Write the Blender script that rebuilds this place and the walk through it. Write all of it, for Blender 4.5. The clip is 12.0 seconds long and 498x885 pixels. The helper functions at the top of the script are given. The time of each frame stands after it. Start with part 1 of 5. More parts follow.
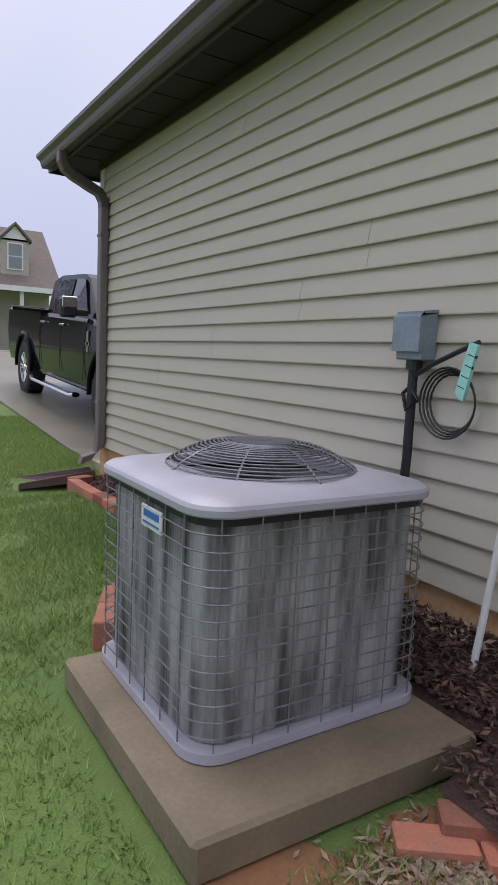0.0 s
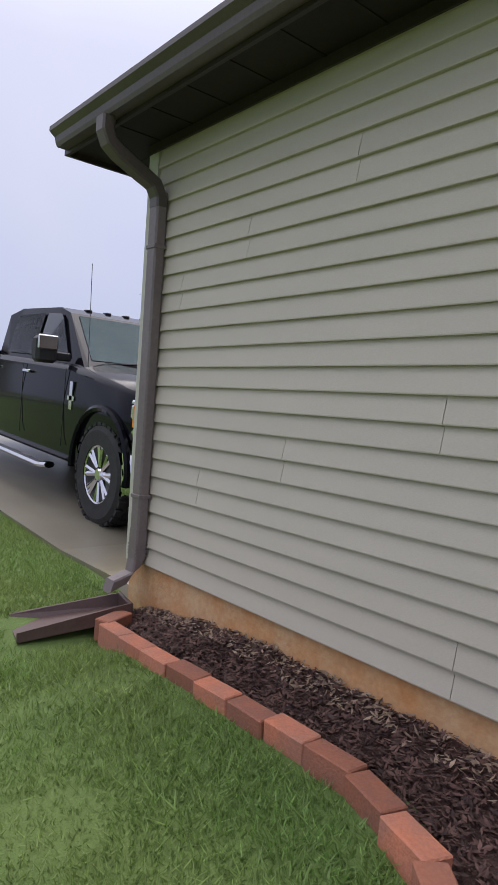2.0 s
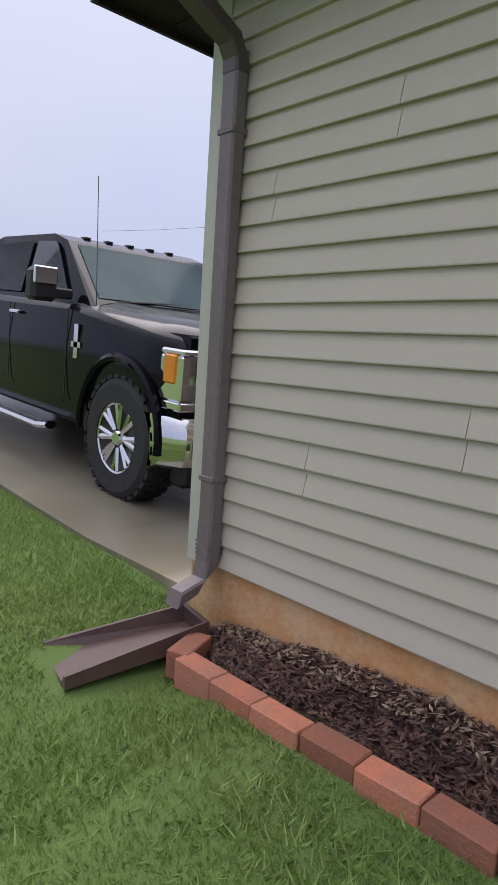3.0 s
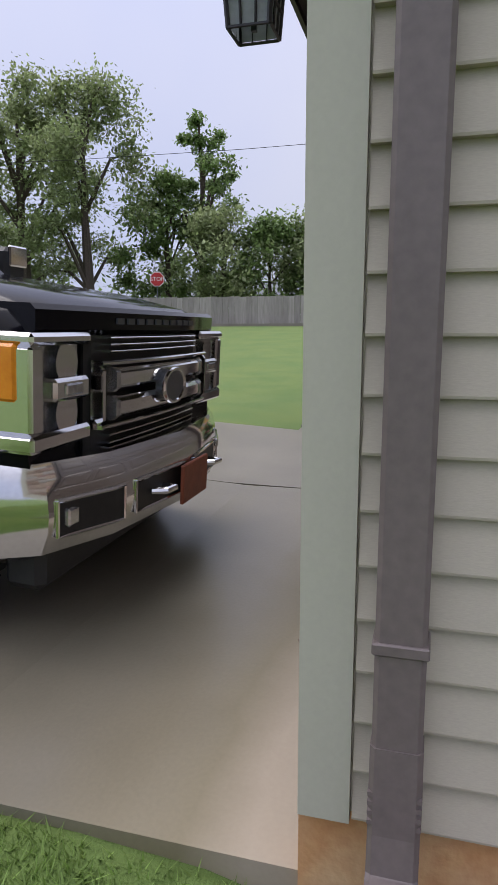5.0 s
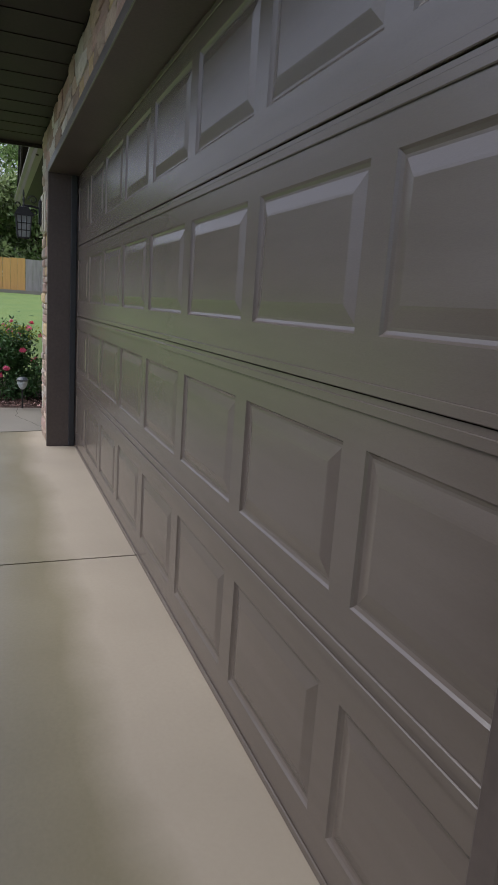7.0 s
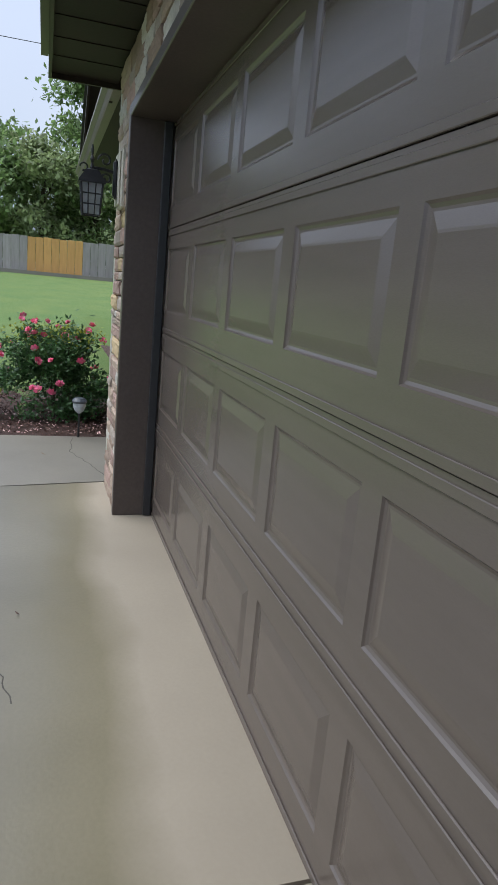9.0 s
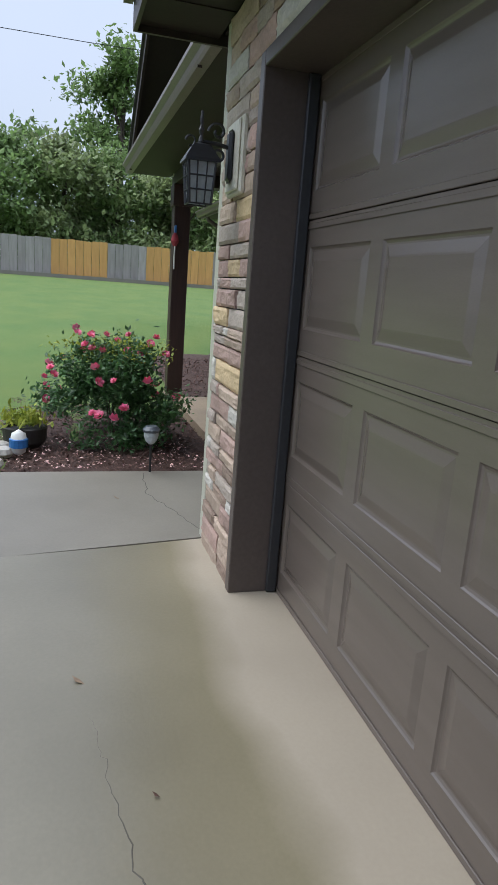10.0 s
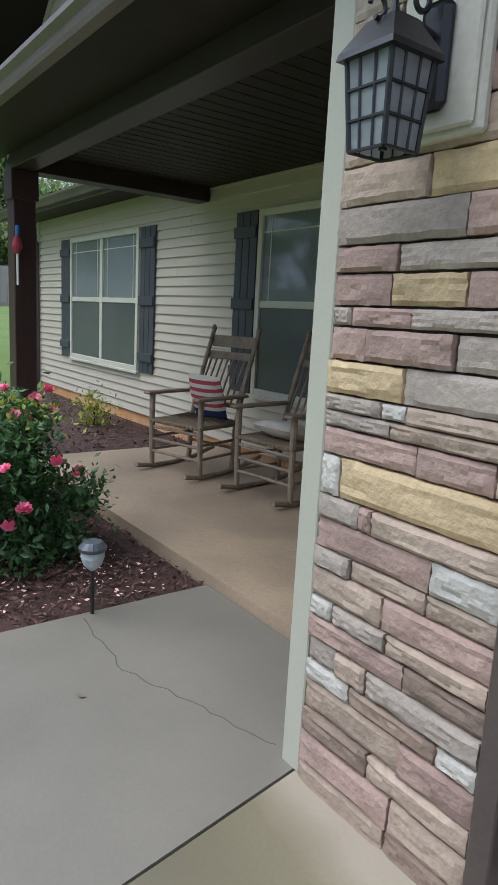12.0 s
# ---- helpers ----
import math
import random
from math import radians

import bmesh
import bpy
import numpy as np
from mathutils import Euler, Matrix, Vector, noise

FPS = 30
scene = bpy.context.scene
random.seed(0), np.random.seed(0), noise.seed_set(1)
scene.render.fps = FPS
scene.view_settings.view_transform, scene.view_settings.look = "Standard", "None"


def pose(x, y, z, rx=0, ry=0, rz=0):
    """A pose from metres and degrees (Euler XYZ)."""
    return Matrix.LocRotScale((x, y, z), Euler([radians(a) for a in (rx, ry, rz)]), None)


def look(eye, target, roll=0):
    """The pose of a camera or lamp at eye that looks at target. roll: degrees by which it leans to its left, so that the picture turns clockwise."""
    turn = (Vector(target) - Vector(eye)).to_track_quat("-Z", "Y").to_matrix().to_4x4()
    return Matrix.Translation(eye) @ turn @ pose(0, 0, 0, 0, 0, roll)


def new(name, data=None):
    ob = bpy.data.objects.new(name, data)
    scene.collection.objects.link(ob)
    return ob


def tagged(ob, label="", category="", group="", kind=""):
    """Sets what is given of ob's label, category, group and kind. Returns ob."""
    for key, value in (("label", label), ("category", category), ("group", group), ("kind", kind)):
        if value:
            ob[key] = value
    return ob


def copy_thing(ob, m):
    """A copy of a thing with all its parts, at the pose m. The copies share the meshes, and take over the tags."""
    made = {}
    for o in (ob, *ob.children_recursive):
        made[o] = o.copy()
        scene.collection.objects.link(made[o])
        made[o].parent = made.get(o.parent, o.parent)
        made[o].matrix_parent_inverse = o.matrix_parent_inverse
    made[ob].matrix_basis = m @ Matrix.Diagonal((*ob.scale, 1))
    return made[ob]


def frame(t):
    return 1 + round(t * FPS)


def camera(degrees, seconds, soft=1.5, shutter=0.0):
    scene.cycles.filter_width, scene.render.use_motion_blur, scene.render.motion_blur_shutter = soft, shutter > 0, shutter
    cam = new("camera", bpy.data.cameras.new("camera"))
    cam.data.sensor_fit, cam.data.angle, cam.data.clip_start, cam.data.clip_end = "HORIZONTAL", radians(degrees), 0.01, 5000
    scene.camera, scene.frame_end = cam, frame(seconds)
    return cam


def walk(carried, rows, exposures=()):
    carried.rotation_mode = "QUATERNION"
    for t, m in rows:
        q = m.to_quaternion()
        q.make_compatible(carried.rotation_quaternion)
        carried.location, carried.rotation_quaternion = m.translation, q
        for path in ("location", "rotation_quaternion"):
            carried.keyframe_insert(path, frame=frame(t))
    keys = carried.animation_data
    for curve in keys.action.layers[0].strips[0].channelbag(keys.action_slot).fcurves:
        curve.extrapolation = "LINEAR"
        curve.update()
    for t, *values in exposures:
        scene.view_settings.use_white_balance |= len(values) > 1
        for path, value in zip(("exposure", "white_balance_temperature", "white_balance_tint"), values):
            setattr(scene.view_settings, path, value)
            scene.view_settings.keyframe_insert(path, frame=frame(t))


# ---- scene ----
PATH = [
    (0, (-1.841, -5.449, 0.987), (-0.796, -3.763, 0.728), 2.6),
    (0.5, (-1.865, -4.911, 1.024), (-0.783, -3.241, 0.817), 3.1),
    (1, (-1.872, -4.374, 1.015), (-0.699, -2.765, 0.829), 4.0),
    (1.5, (-1.899, -3.83, 1.057), (-0.762, -2.192, 0.914), 3.9),
    (2, (-1.886, -3.286, 1.081), (-0.609, -1.751, 0.977), 4.0),
    (2.5, (-1.799, -2.73, 1.064), (-0.485, -1.239, 0.839), 3.6),
    (3, (-1.751, -2.201, 1.077), (-0.395, -0.756, 0.807), 3.7),
    (3.2, (-1.711, -1.978, 1.101), (-0.279, -0.611, 0.816), 4.0),
    (4.8, (-1.229, -0.384, 1.074), (0.649, 0.212, 0.73), 1.3),
    (5, (-1.107, -0.213, 1.082), (0.791, 0.317, 0.74), -0.1),
    (5.5, (-0.876, 0.093, 1.123), (1.088, 0.256, 0.779), 1.7),
    (6, (-0.59, 0.358, 1.147), (1.353, 0.024, 0.812), 2.1),
    (6.5, (-0.193, 0.494, 1.164), (1.649, -0.202, 0.816), 3.5),
    (8.3, (1.385, 0.392, 1.333), (3.186, -0.34, 0.862), 4.1),
    (8.5, (1.577, 0.394, 1.323), (3.404, -0.276, 0.861), 4.7),
    (9, (2.088, 0.438, 1.321), (3.94, -0.171, 0.873), 5.4),
    (9.5, (2.62, 0.552, 1.325), (4.495, 0.024, 0.874), 4.9),
    (10, (3.125, 0.767, 1.322), (4.989, 0.205, 0.865), 4.3),
    (10.5, (3.632, 0.943, 1.303), (5.454, 0.254, 0.848), 4.1),
    (11, (4.104, 1.101, 1.31), (5.859, 0.242, 0.885), 3.4),
    (11.5, (4.597, 1.205, 1.306), (6.26, 0.169, 0.907), 2.6),
    (12, (5.061, 1.204, 1.329), (6.641, 0.038, 0.949), 3.1),
]
cam = camera(41.9, 12.0)
walk(cam, [(t, look(e, g, r)) for t, e, g, r in PATH], [(0, .38, 6500, 17), (5.5, .40, 6600, 17), (6.7, .40, 6450, 14), (8.3, .48, 6200, 7), (10, .52, 6150, 7), (12, .58, 6000, 8)])

# ---- world and light: a bright overcast day after rain ----
world = bpy.data.worlds.new("overcast_sky")
scene.world = world
world.use_nodes = True
wn, wl = world.node_tree.nodes, world.node_tree.links
sky = wn.new("ShaderNodeTexSky")
sky.sky_type, sky.sun_disc, sky.sun_elevation, sky.sun_rotation = "NISHITA", False, radians(58), radians(60)
wmul = wn.new("ShaderNodeMixRGB")
wmul.blend_type, wmul.inputs[0].default_value, wmul.inputs[2].default_value = "MULTIPLY", 1, (.1, .1, .1, 1)
wcloud = wn.new("ShaderNodeTexNoise")
wcloud.inputs["Scale"].default_value, wcloud.inputs["Detail"].default_value = 1.6, 4
wramp = wn.new("ShaderNodeValToRGB")
wramp.color_ramp.elements[0].position, wramp.color_ramp.elements[0].color = .3, (.78, .84, 1.0, 1)
wramp.color_ramp.elements[1].position, wramp.color_ramp.elements[1].color = .75, (1.0, 1.0, 1.0, 1)
wmix = wn.new("ShaderNodeMixRGB")
wmix.inputs[0].default_value = .92
wl.new(sky.outputs[0], wmul.inputs[1])
wl.new(wcloud.outputs[0], wramp.inputs[0])
wl.new(wmul.outputs[0], wmix.inputs[1])
# an overcast sky is some three times brighter overhead than at the horizon
wtc, wsep, wup = wn.new("ShaderNodeTexCoord"), wn.new("ShaderNodeSeparateXYZ"), wn.new("ShaderNodeValToRGB")
wup.color_ramp.elements[0].position, wup.color_ramp.elements[0].color = 0, (.42, .46, .56, 1)
wup.color_ramp.elements[1].position, wup.color_ramp.elements[1].color = 1, (1.75, 1.75, 1.75, 1)
wmid = wup.color_ramp.elements.new(.45)
wmid.color = (.62, .65, .74, 1)
wgr = wn.new("ShaderNodeMixRGB")
wgr.blend_type, wgr.inputs[0].default_value = "MULTIPLY", 1
wl.new(wtc.outputs["Generated"], wsep.inputs[0])
wl.new(wsep.outputs[2], wup.inputs[0])
wl.new(wramp.outputs[0], wgr.inputs[1])
wl.new(wup.outputs[0], wgr.inputs[2])
wl.new(wgr.outputs[0], wmix.inputs[2])
wl.new(wmix.outputs[0], wn["Background"].inputs[0])
wn["Background"].inputs[1].default_value = 1.0
sun = new("sun", bpy.data.lights.new("sun", "SUN"))
sun.data.energy, sun.data.angle, sun.data.color = 1.4, radians(50), (1, .97, .92)
sun.matrix_world = look((4, 6, 12), (1, 0, 0))

# ---- materials ----


def mat(name, c1, c2=None, rough=.7, scale=8, bump=.1, fine=60, metal=0, stretch=(1, 1, 1), spec=.5, island=0, rnd=0, grain=.22):
    """Two colours mixed by broad noise, fine grain, bump from both."""
    m = bpy.data.materials.new(name)
    m.use_nodes = True
    n, l = m.node_tree.nodes, m.node_tree.links
    b = n["Principled BSDF"]
    c2 = c2 or tuple(v * .75 for v in c1)
    tc, mp = n.new("ShaderNodeTexCoord"), n.new("ShaderNodeMapping")
    mp.inputs["Scale"].default_value = stretch
    geo = n.new("ShaderNodeNewGeometry")
    l.new(geo.outputs["Position"], mp.inputs[0])
    a, f = n.new("ShaderNodeTexNoise"), n.new("ShaderNodeTexNoise")
    a.inputs["Scale"].default_value, a.inputs["Detail"].default_value = scale, 5
    f.inputs["Scale"].default_value, f.inputs["Detail"].default_value = fine, 3
    l.new(mp.outputs[0], a.inputs[0])
    l.new(mp.outputs[0], f.inputs[0])
    r = n.new("ShaderNodeValToRGB")
    r.color_ramp.elements[0].position, r.color_ramp.elements[1].position = .32, .68
    r.color_ramp.elements[0].color, r.color_ramp.elements[1].color = (*c1, 1), (*c2, 1)
    l.new(a.outputs[0], r.inputs[0])
    g = n.new("ShaderNodeMixRGB")
    g.blend_type, g.inputs[0].default_value = "OVERLAY", grain
    l.new(r.outputs[0], g.inputs[1])
    l.new(f.outputs[0], g.inputs[2])
    out = g.outputs[0]
    if island or rnd:
        h = n.new("ShaderNodeHueSaturation")
        mr = n.new("ShaderNodeMapRange")
        amount = island or rnd
        mr.inputs[3].default_value, mr.inputs[4].default_value = 1 - amount, 1 + amount
        if island:
            l.new(geo.outputs["Random Per Island"], mr.inputs[0])
        else:
            l.new(n.new("ShaderNodeObjectInfo").outputs["Random"], mr.inputs[0])
        l.new(mr.outputs[0], h.inputs["Value"])
        l.new(out, h.inputs["Color"])
        out = h.outputs[0]
    l.new(out, b.inputs["Base Color"])
    b.inputs["Roughness"].default_value, b.inputs["Metallic"].default_value = rough, metal
    b.inputs["Specular IOR Level"].default_value = spec
    if bump:
        add = n.new("ShaderNodeMath")
        add.operation = "ADD"
        l.new(a.outputs[0], add.inputs[0])
        l.new(f.outputs[0], add.inputs[1])
        bp = n.new("ShaderNodeBump")
        bp.inputs["Strength"].default_value, bp.inputs["Distance"].default_value = bump, .01
        l.new(add.outputs[0], bp.inputs["Height"])
        l.new(bp.outputs[0], b.inputs["Normal"])
    return m


M = {}
M["siding"] = mat("sage_vinyl_siding", (.54, .485, .395), (.515, .465, .378), .55, 1.5, .06, 90, stretch=(1, 1, 6), rnd=.02, grain=.12)
M["trim"] = mat("sage_trim", (.51, .50, .41), (.495, .485, .397), .5, 3, .02, 80, grain=.06)
M["brown"] = mat("brown_aluminium", (.105, .082, .072), (.085, .067, .06), .38, 3, .03, 60)
M["spout"] = mat("brown_downspout", (.185, .15, .145), (.155, .125, .12), .42, 2, .03, 50)
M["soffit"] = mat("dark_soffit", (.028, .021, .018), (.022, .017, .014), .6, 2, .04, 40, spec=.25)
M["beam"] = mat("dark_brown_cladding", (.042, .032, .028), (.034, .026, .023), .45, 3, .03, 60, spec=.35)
M["strip"] = mat("dark_weather_strip", (.035, .037, .042), (.028, .03, .034), .4, 4, .02, 60)
M["door"] = mat("garage_door_paint", (.150, .122, .104), (.136, .111, .094), .25, 2, .02, 120, stretch=(1, 1, 8), spec=.8, grain=.1)
M["found"] = mat("clay_stained_concrete", (.58, .27, .10), (.62, .40, .22), .85, 5, .35, 40)
M["drive"] = mat("damp_concrete", (.29, .255, .195), (.125, .108, .08), .42, 1.1, .05, 70)
M["walk"] = mat("walkway_concrete", (.235, .213, .175), (.185, .168, .14), .5, 1.5, .04, 90, grain=.1)
M["porch"] = mat("porch_concrete", (.43, .325, .225), (.31, .235, .165), .45, 2, .06, 60)
M["pad"] = mat("pad_concrete", (.25, .195, .125), (.17, .135, .085), .8, 4, .25, 60)
M["joint"] = mat("joint_dark", (.10, .09, .075), None, .8)
M["lawn"] = mat("lawn_soil", (.09, .158, .036), (.127, .182, .042), .9, 1.2, .7, 130)
M["grass"] = mat("grass_blades", (.17, .285, .068), (.245, .315, .09), .6, 1.0, 0, 40, island=.3)
M["clay"] = mat("bare_clay", (.28, .13, .06), (.22, .12, .06), .95, 6, .5, 60)
M["mulch"] = mat("mulch_bed", (.045, .020, .016), (.075, .036, .027), .8, 12, .9, 90)
M["chips"] = mat("mulch_chips", (.065, .030, .025), (.13, .072, .054), .75, 20, .3, 90, island=.6)
M["chips_pale"] = mat("dry_chips", (.32, .24, .17), (.22, .15, .10), .8, 20, .2, 90, island=.4)
M["brick"] = mat("edging_brick", (.47, .165, .09), (.34, .15, .10), .85, 9, .4, 90, rnd=.3)
M["splash"] = mat("brown_plastic", (.115, .068, .058), (.09, .054, .047), .4, 5, .05, 60)
M["steel"] = mat("stained_ac_panel", (.40, .395, .395), (.045, .043, .043), .55, 4, .1, 60, stretch=(4, 4, .55), spec=.4)
for k_, p_ in enumerate((.36, .67)):
    M["steel"].node_tree.nodes["Color Ramp"].color_ramp.elements[k_].position = p_
M["acrim"] = mat("ac_grey_paint", (.44, .43, .485), (.37, .36, .40), .35, 3, .02, 60, grain=.08)
M["wire"] = mat("grey_wire", (.26, .26, .27), (.17, .17, .18), .45, 20, 0, 90, metal=.4)
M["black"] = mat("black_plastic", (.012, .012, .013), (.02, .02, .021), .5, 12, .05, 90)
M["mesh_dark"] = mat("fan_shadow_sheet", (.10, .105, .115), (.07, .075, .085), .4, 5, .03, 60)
M["boxgrey"] = mat("grey_blue_box", (.24, .29, .33), (.20, .245, .28), .4, 8, .04, 70)
M["white"] = mat("white_paint", (.74, .74, .71), (.68, .68, .65), .5, 6, .03, 60)
M["teal"] = mat("mint_label", (.35, .72, .62), (.3, .66, .57), .5, 9)
M["bluetag"] = mat("blue_print", (.03, .16, .45), None, .4)
M["paint"] = mat("black_truck_paint", (.005, .005, .008), (.007, .007, .010), .09, 2, 0, 60, spec=.15)
M["chrome"] = mat("chrome", (.75, .75, .76), (.7, .7, .71), .09, 3, 0, 60, metal=1)
M["rubber"] = mat("tyre_rubber", (.018, .018, .018), (.028, .027, .026), .75, 12, .2, 60)
M["amber"] = mat("amber_lens", (.8, .28, .02), (.7, .22, .01), .2, 8, 0)
M["lens"] = mat("headlight_lens", (.62, .63, .64), (.30, .30, .31), .22, 22, 0, metal=.8)
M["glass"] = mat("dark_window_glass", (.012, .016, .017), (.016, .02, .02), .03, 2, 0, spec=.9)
# pale teal base carries the windscreen's sky reflection; specular is kept low
M["shield"] = mat("windscreen_painted_sky", (.085, .15, .16), (.13, .205, .215), .08, 1, 0, spec=.10)
M["rust"] = mat("rusty_plate", (.30, .08, .04), (.22, .06, .03), .6, 15, .1)
M["pane"] = mat("house_window_glass", (.16, .19, .19), (.22, .25, .25), .05, .8, 0, spec=.8)
M["screen"] = mat("window_insect_screen", (.075, .085, .085), (.10, .11, .11), .35, 2, 0, 300)
M["frame"] = mat("cream_window_frame", (.62, .60, .50), (.57, .55, .46), .5, 5, .02)
M["shutter"] = mat("charcoal_shutter", (.045, .050, .062), (.06, .066, .08), .5, 5, .05)
M["post"] = mat("dark_stained_post", (.050, .022, .018), (.035, .016, .013), .5, 5, .15, 60, stretch=(8, 8, 1))
M["chairwood"] = mat("weathered_chair_wood", (.32, .25, .185), (.22, .17, .125), .75, 14, .2, 90, rnd=.1)
M["rattan"] = mat("woven_seat", (.26, .20, .13), (.18, .13, .085), .8, 50, .5, 160)
M["cushion"] = mat("white_cushion_cloth", (.62, .58, .50), (.54, .5, .43), .9, 12, .3)
M["navy"] = mat("navy_cloth", (.02, .03, .12), None, .9, 30, .2)
M["red"] = mat("red_cloth", (.42, .06, .08), None, .9, 30, .2)
M["lampblack"] = mat("black_iron", (.014, .015, .018), (.022, .023, .026), .4, 12, .1)
M["frost"] = mat("frosted_glass", (.52, .56, .58), (.44, .48, .50), .35, 9, .02)
M["shingle"] = mat("roof_shingles", (.085, .080, .078), (.055, .053, .052), .9, 4, .5, 60, stretch=(1, 1, 3))
M["leaf"] = mat("tree_leaves", (.14, .22, .07), (.21, .30, .11), .55, .5, 0, 6, island=.5)
M["leaf2"] = mat("pale_tree_leaves", (.21, .28, .115), (.30, .35, .17), .55, .5, 0, 6, island=.45)
M["roseleaf"] = mat("rose_leaves", (.05, .12, .04), (.09, .18, .06), .4, 6, 0, 30, island=.5)
M["yellowleaf"] = mat("yellow_green_leaves", (.35, .36, .04), (.22, .29, .04), .6, 8, 0, 30, island=.3)
M["petal"] = mat("pink_petals", (.85, .11, .27), (.80, .24, .36), .6, 20, 0, 60, rnd=.15)
M["petals_fallen"] = mat("fallen_petals", (.75, .42, .42), (.7, .5, .45), .7, 20, 0, 60, island=.2)
M["bark"] = mat("bark", (.09, .07, .055), (.055, .042, .033), .9, 14, .6)
M["fence"] = mat("weathered_fence_boards", (.33, .31, .29), (.26, .24, .225), .9, 3, .2, 40, stretch=(4, 4, .6), rnd=.15)
M["fence_new"] = mat("new_fence_boards", (.58, .33, .11), (.50, .28, .09), .8, 3, .15, 40, stretch=(4, 4, .6), rnd=.08)
M["stopred"] = mat("sign_red", (.55, .03, .03), None, .4, 5, 0)
M["pot"] = mat("dark_pot", (.03, .025, .022), None, .6)
M["solar"] = mat("grey_plastic", (.10, .11, .13), (.07, .08, .095), .3, 9, .02)
M["hsiding"] = mat("tan_siding", (.42, .38, .32), (.38, .34, .29), .7, 2, .1, 30)
M["hroof"] = mat("brown_shingles", (.17, .135, .115), (.13, .105, .09), .9, 5, .4, 40)
for key, c in dict(g=(.47, .395, .335), l=(.60, .56, .50), p=(.47, .325, .275), t=(.50, .385, .30), y=(.60, .45, .265), b=(.37, .27, .21)).items():
    M["s" + key] = mat("stone_" + key, c, tuple(v * .74 for v in c), .85, 7, .6, 55, rnd=.16)

# leaves let light through
for key, share in (("leaf", .45), ("leaf2", .45), ("roseleaf", .3), ("grass", .3), ("yellowleaf", .3)):
    tree_nodes = M[key].node_tree
    ln_, ll_ = tree_nodes.nodes, tree_nodes.links
    bs, out_ = ln_["Principled BSDF"], ln_["Material Output"]
    tl, mx = ln_.new("ShaderNodeBsdfTranslucent"), ln_.new("ShaderNodeMixShader")
    mx.inputs[0].default_value = share
    ll_.new(bs.inputs["Base Color"].links[0].from_socket, tl.inputs["Color"])
    ll_.new(bs.outputs[0], mx.inputs[1])
    ll_.new(tl.outputs[0], mx.inputs[2])
    ll_.new(mx.outputs[0], out_.inputs["Surface"])

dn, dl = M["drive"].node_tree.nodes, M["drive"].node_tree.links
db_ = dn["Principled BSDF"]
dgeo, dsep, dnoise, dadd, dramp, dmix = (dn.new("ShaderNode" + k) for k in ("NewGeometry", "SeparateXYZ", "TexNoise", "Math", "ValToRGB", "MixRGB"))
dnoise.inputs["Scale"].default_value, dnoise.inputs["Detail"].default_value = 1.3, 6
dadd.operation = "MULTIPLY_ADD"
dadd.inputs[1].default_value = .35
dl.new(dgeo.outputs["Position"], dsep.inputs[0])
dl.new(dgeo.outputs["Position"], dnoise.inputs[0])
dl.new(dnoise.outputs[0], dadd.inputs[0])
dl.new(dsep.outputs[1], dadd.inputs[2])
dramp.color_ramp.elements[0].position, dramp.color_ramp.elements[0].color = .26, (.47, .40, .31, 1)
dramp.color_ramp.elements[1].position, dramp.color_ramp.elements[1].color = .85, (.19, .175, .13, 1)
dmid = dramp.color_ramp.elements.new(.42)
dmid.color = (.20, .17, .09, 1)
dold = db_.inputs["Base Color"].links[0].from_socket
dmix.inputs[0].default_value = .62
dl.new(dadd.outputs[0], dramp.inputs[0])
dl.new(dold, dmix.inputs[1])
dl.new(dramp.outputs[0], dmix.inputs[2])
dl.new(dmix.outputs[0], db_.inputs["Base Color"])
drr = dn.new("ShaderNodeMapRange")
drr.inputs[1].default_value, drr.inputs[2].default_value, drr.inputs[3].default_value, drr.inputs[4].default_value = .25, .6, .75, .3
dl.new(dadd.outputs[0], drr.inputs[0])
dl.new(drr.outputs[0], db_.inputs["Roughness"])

# ---- mesh helpers ----


def part(name, bm, material, parent=None, label="", smooth=False):
    me = bpy.data.meshes.new(name)
    bm.to_mesh(me)
    bm.free()
    for m in (material if isinstance(material, (list, tuple)) else [material]):
        me.materials.append(m)
    if smooth:
        me.shade_smooth()
    ob = new(name, me)
    if parent:
        ob.parent = parent
    if label:
        ob["label"] = label
    return ob


def thing(name, at, label, category, group="", kind="", rz=0, rx=0):
    ob = new(name)
    ob.matrix_basis = pose(*at, rx, 0, rz)
    return tagged(ob, label, category, group, kind)


def cube(bm, x0, x1, y0, y1, z0, z1, bevel=0):
    r = bmesh.ops.create_cube(bm, size=1, matrix=Matrix.Translation(((x0 + x1) / 2, (y0 + y1) / 2, (z0 + z1) / 2)) @ Matrix.Diagonal((x1 - x0, y1 - y0, z1 - z0, 1)))
    if bevel:
        es = list({e for v in r["verts"] for e in v.link_edges})
        bmesh.ops.bevel(bm, geom=es, offset=bevel, segments=1, affect="EDGES")
    return bm


def box(*a, **k):
    return cube(bmesh.new(), *a, **k)


def prism(pts, axis, a, b, bm=None):
    """A profile of 2D points carried along an axis from a to b."""
    bm = bm or bmesh.new()

    def put(p, d):
        return {"x": (d, p[0], p[1]), "y": (p[0], d, p[1]), "z": (p[0], p[1], d)}[axis]
    v0, v1 = [bm.verts.new(put(p, a)) for p in pts], [bm.verts.new(put(p, b)) for p in pts]
    n = len(pts)
    for i in range(n):
        bm.faces.new((v0[i], v0[(i + 1) % n], v1[(i + 1) % n], v1[i]))
    bm.faces.new(v0)
    bm.faces.new(v1[::-1])
    bmesh.ops.recalc_face_normals(bm, faces=bm.faces)
    return bm


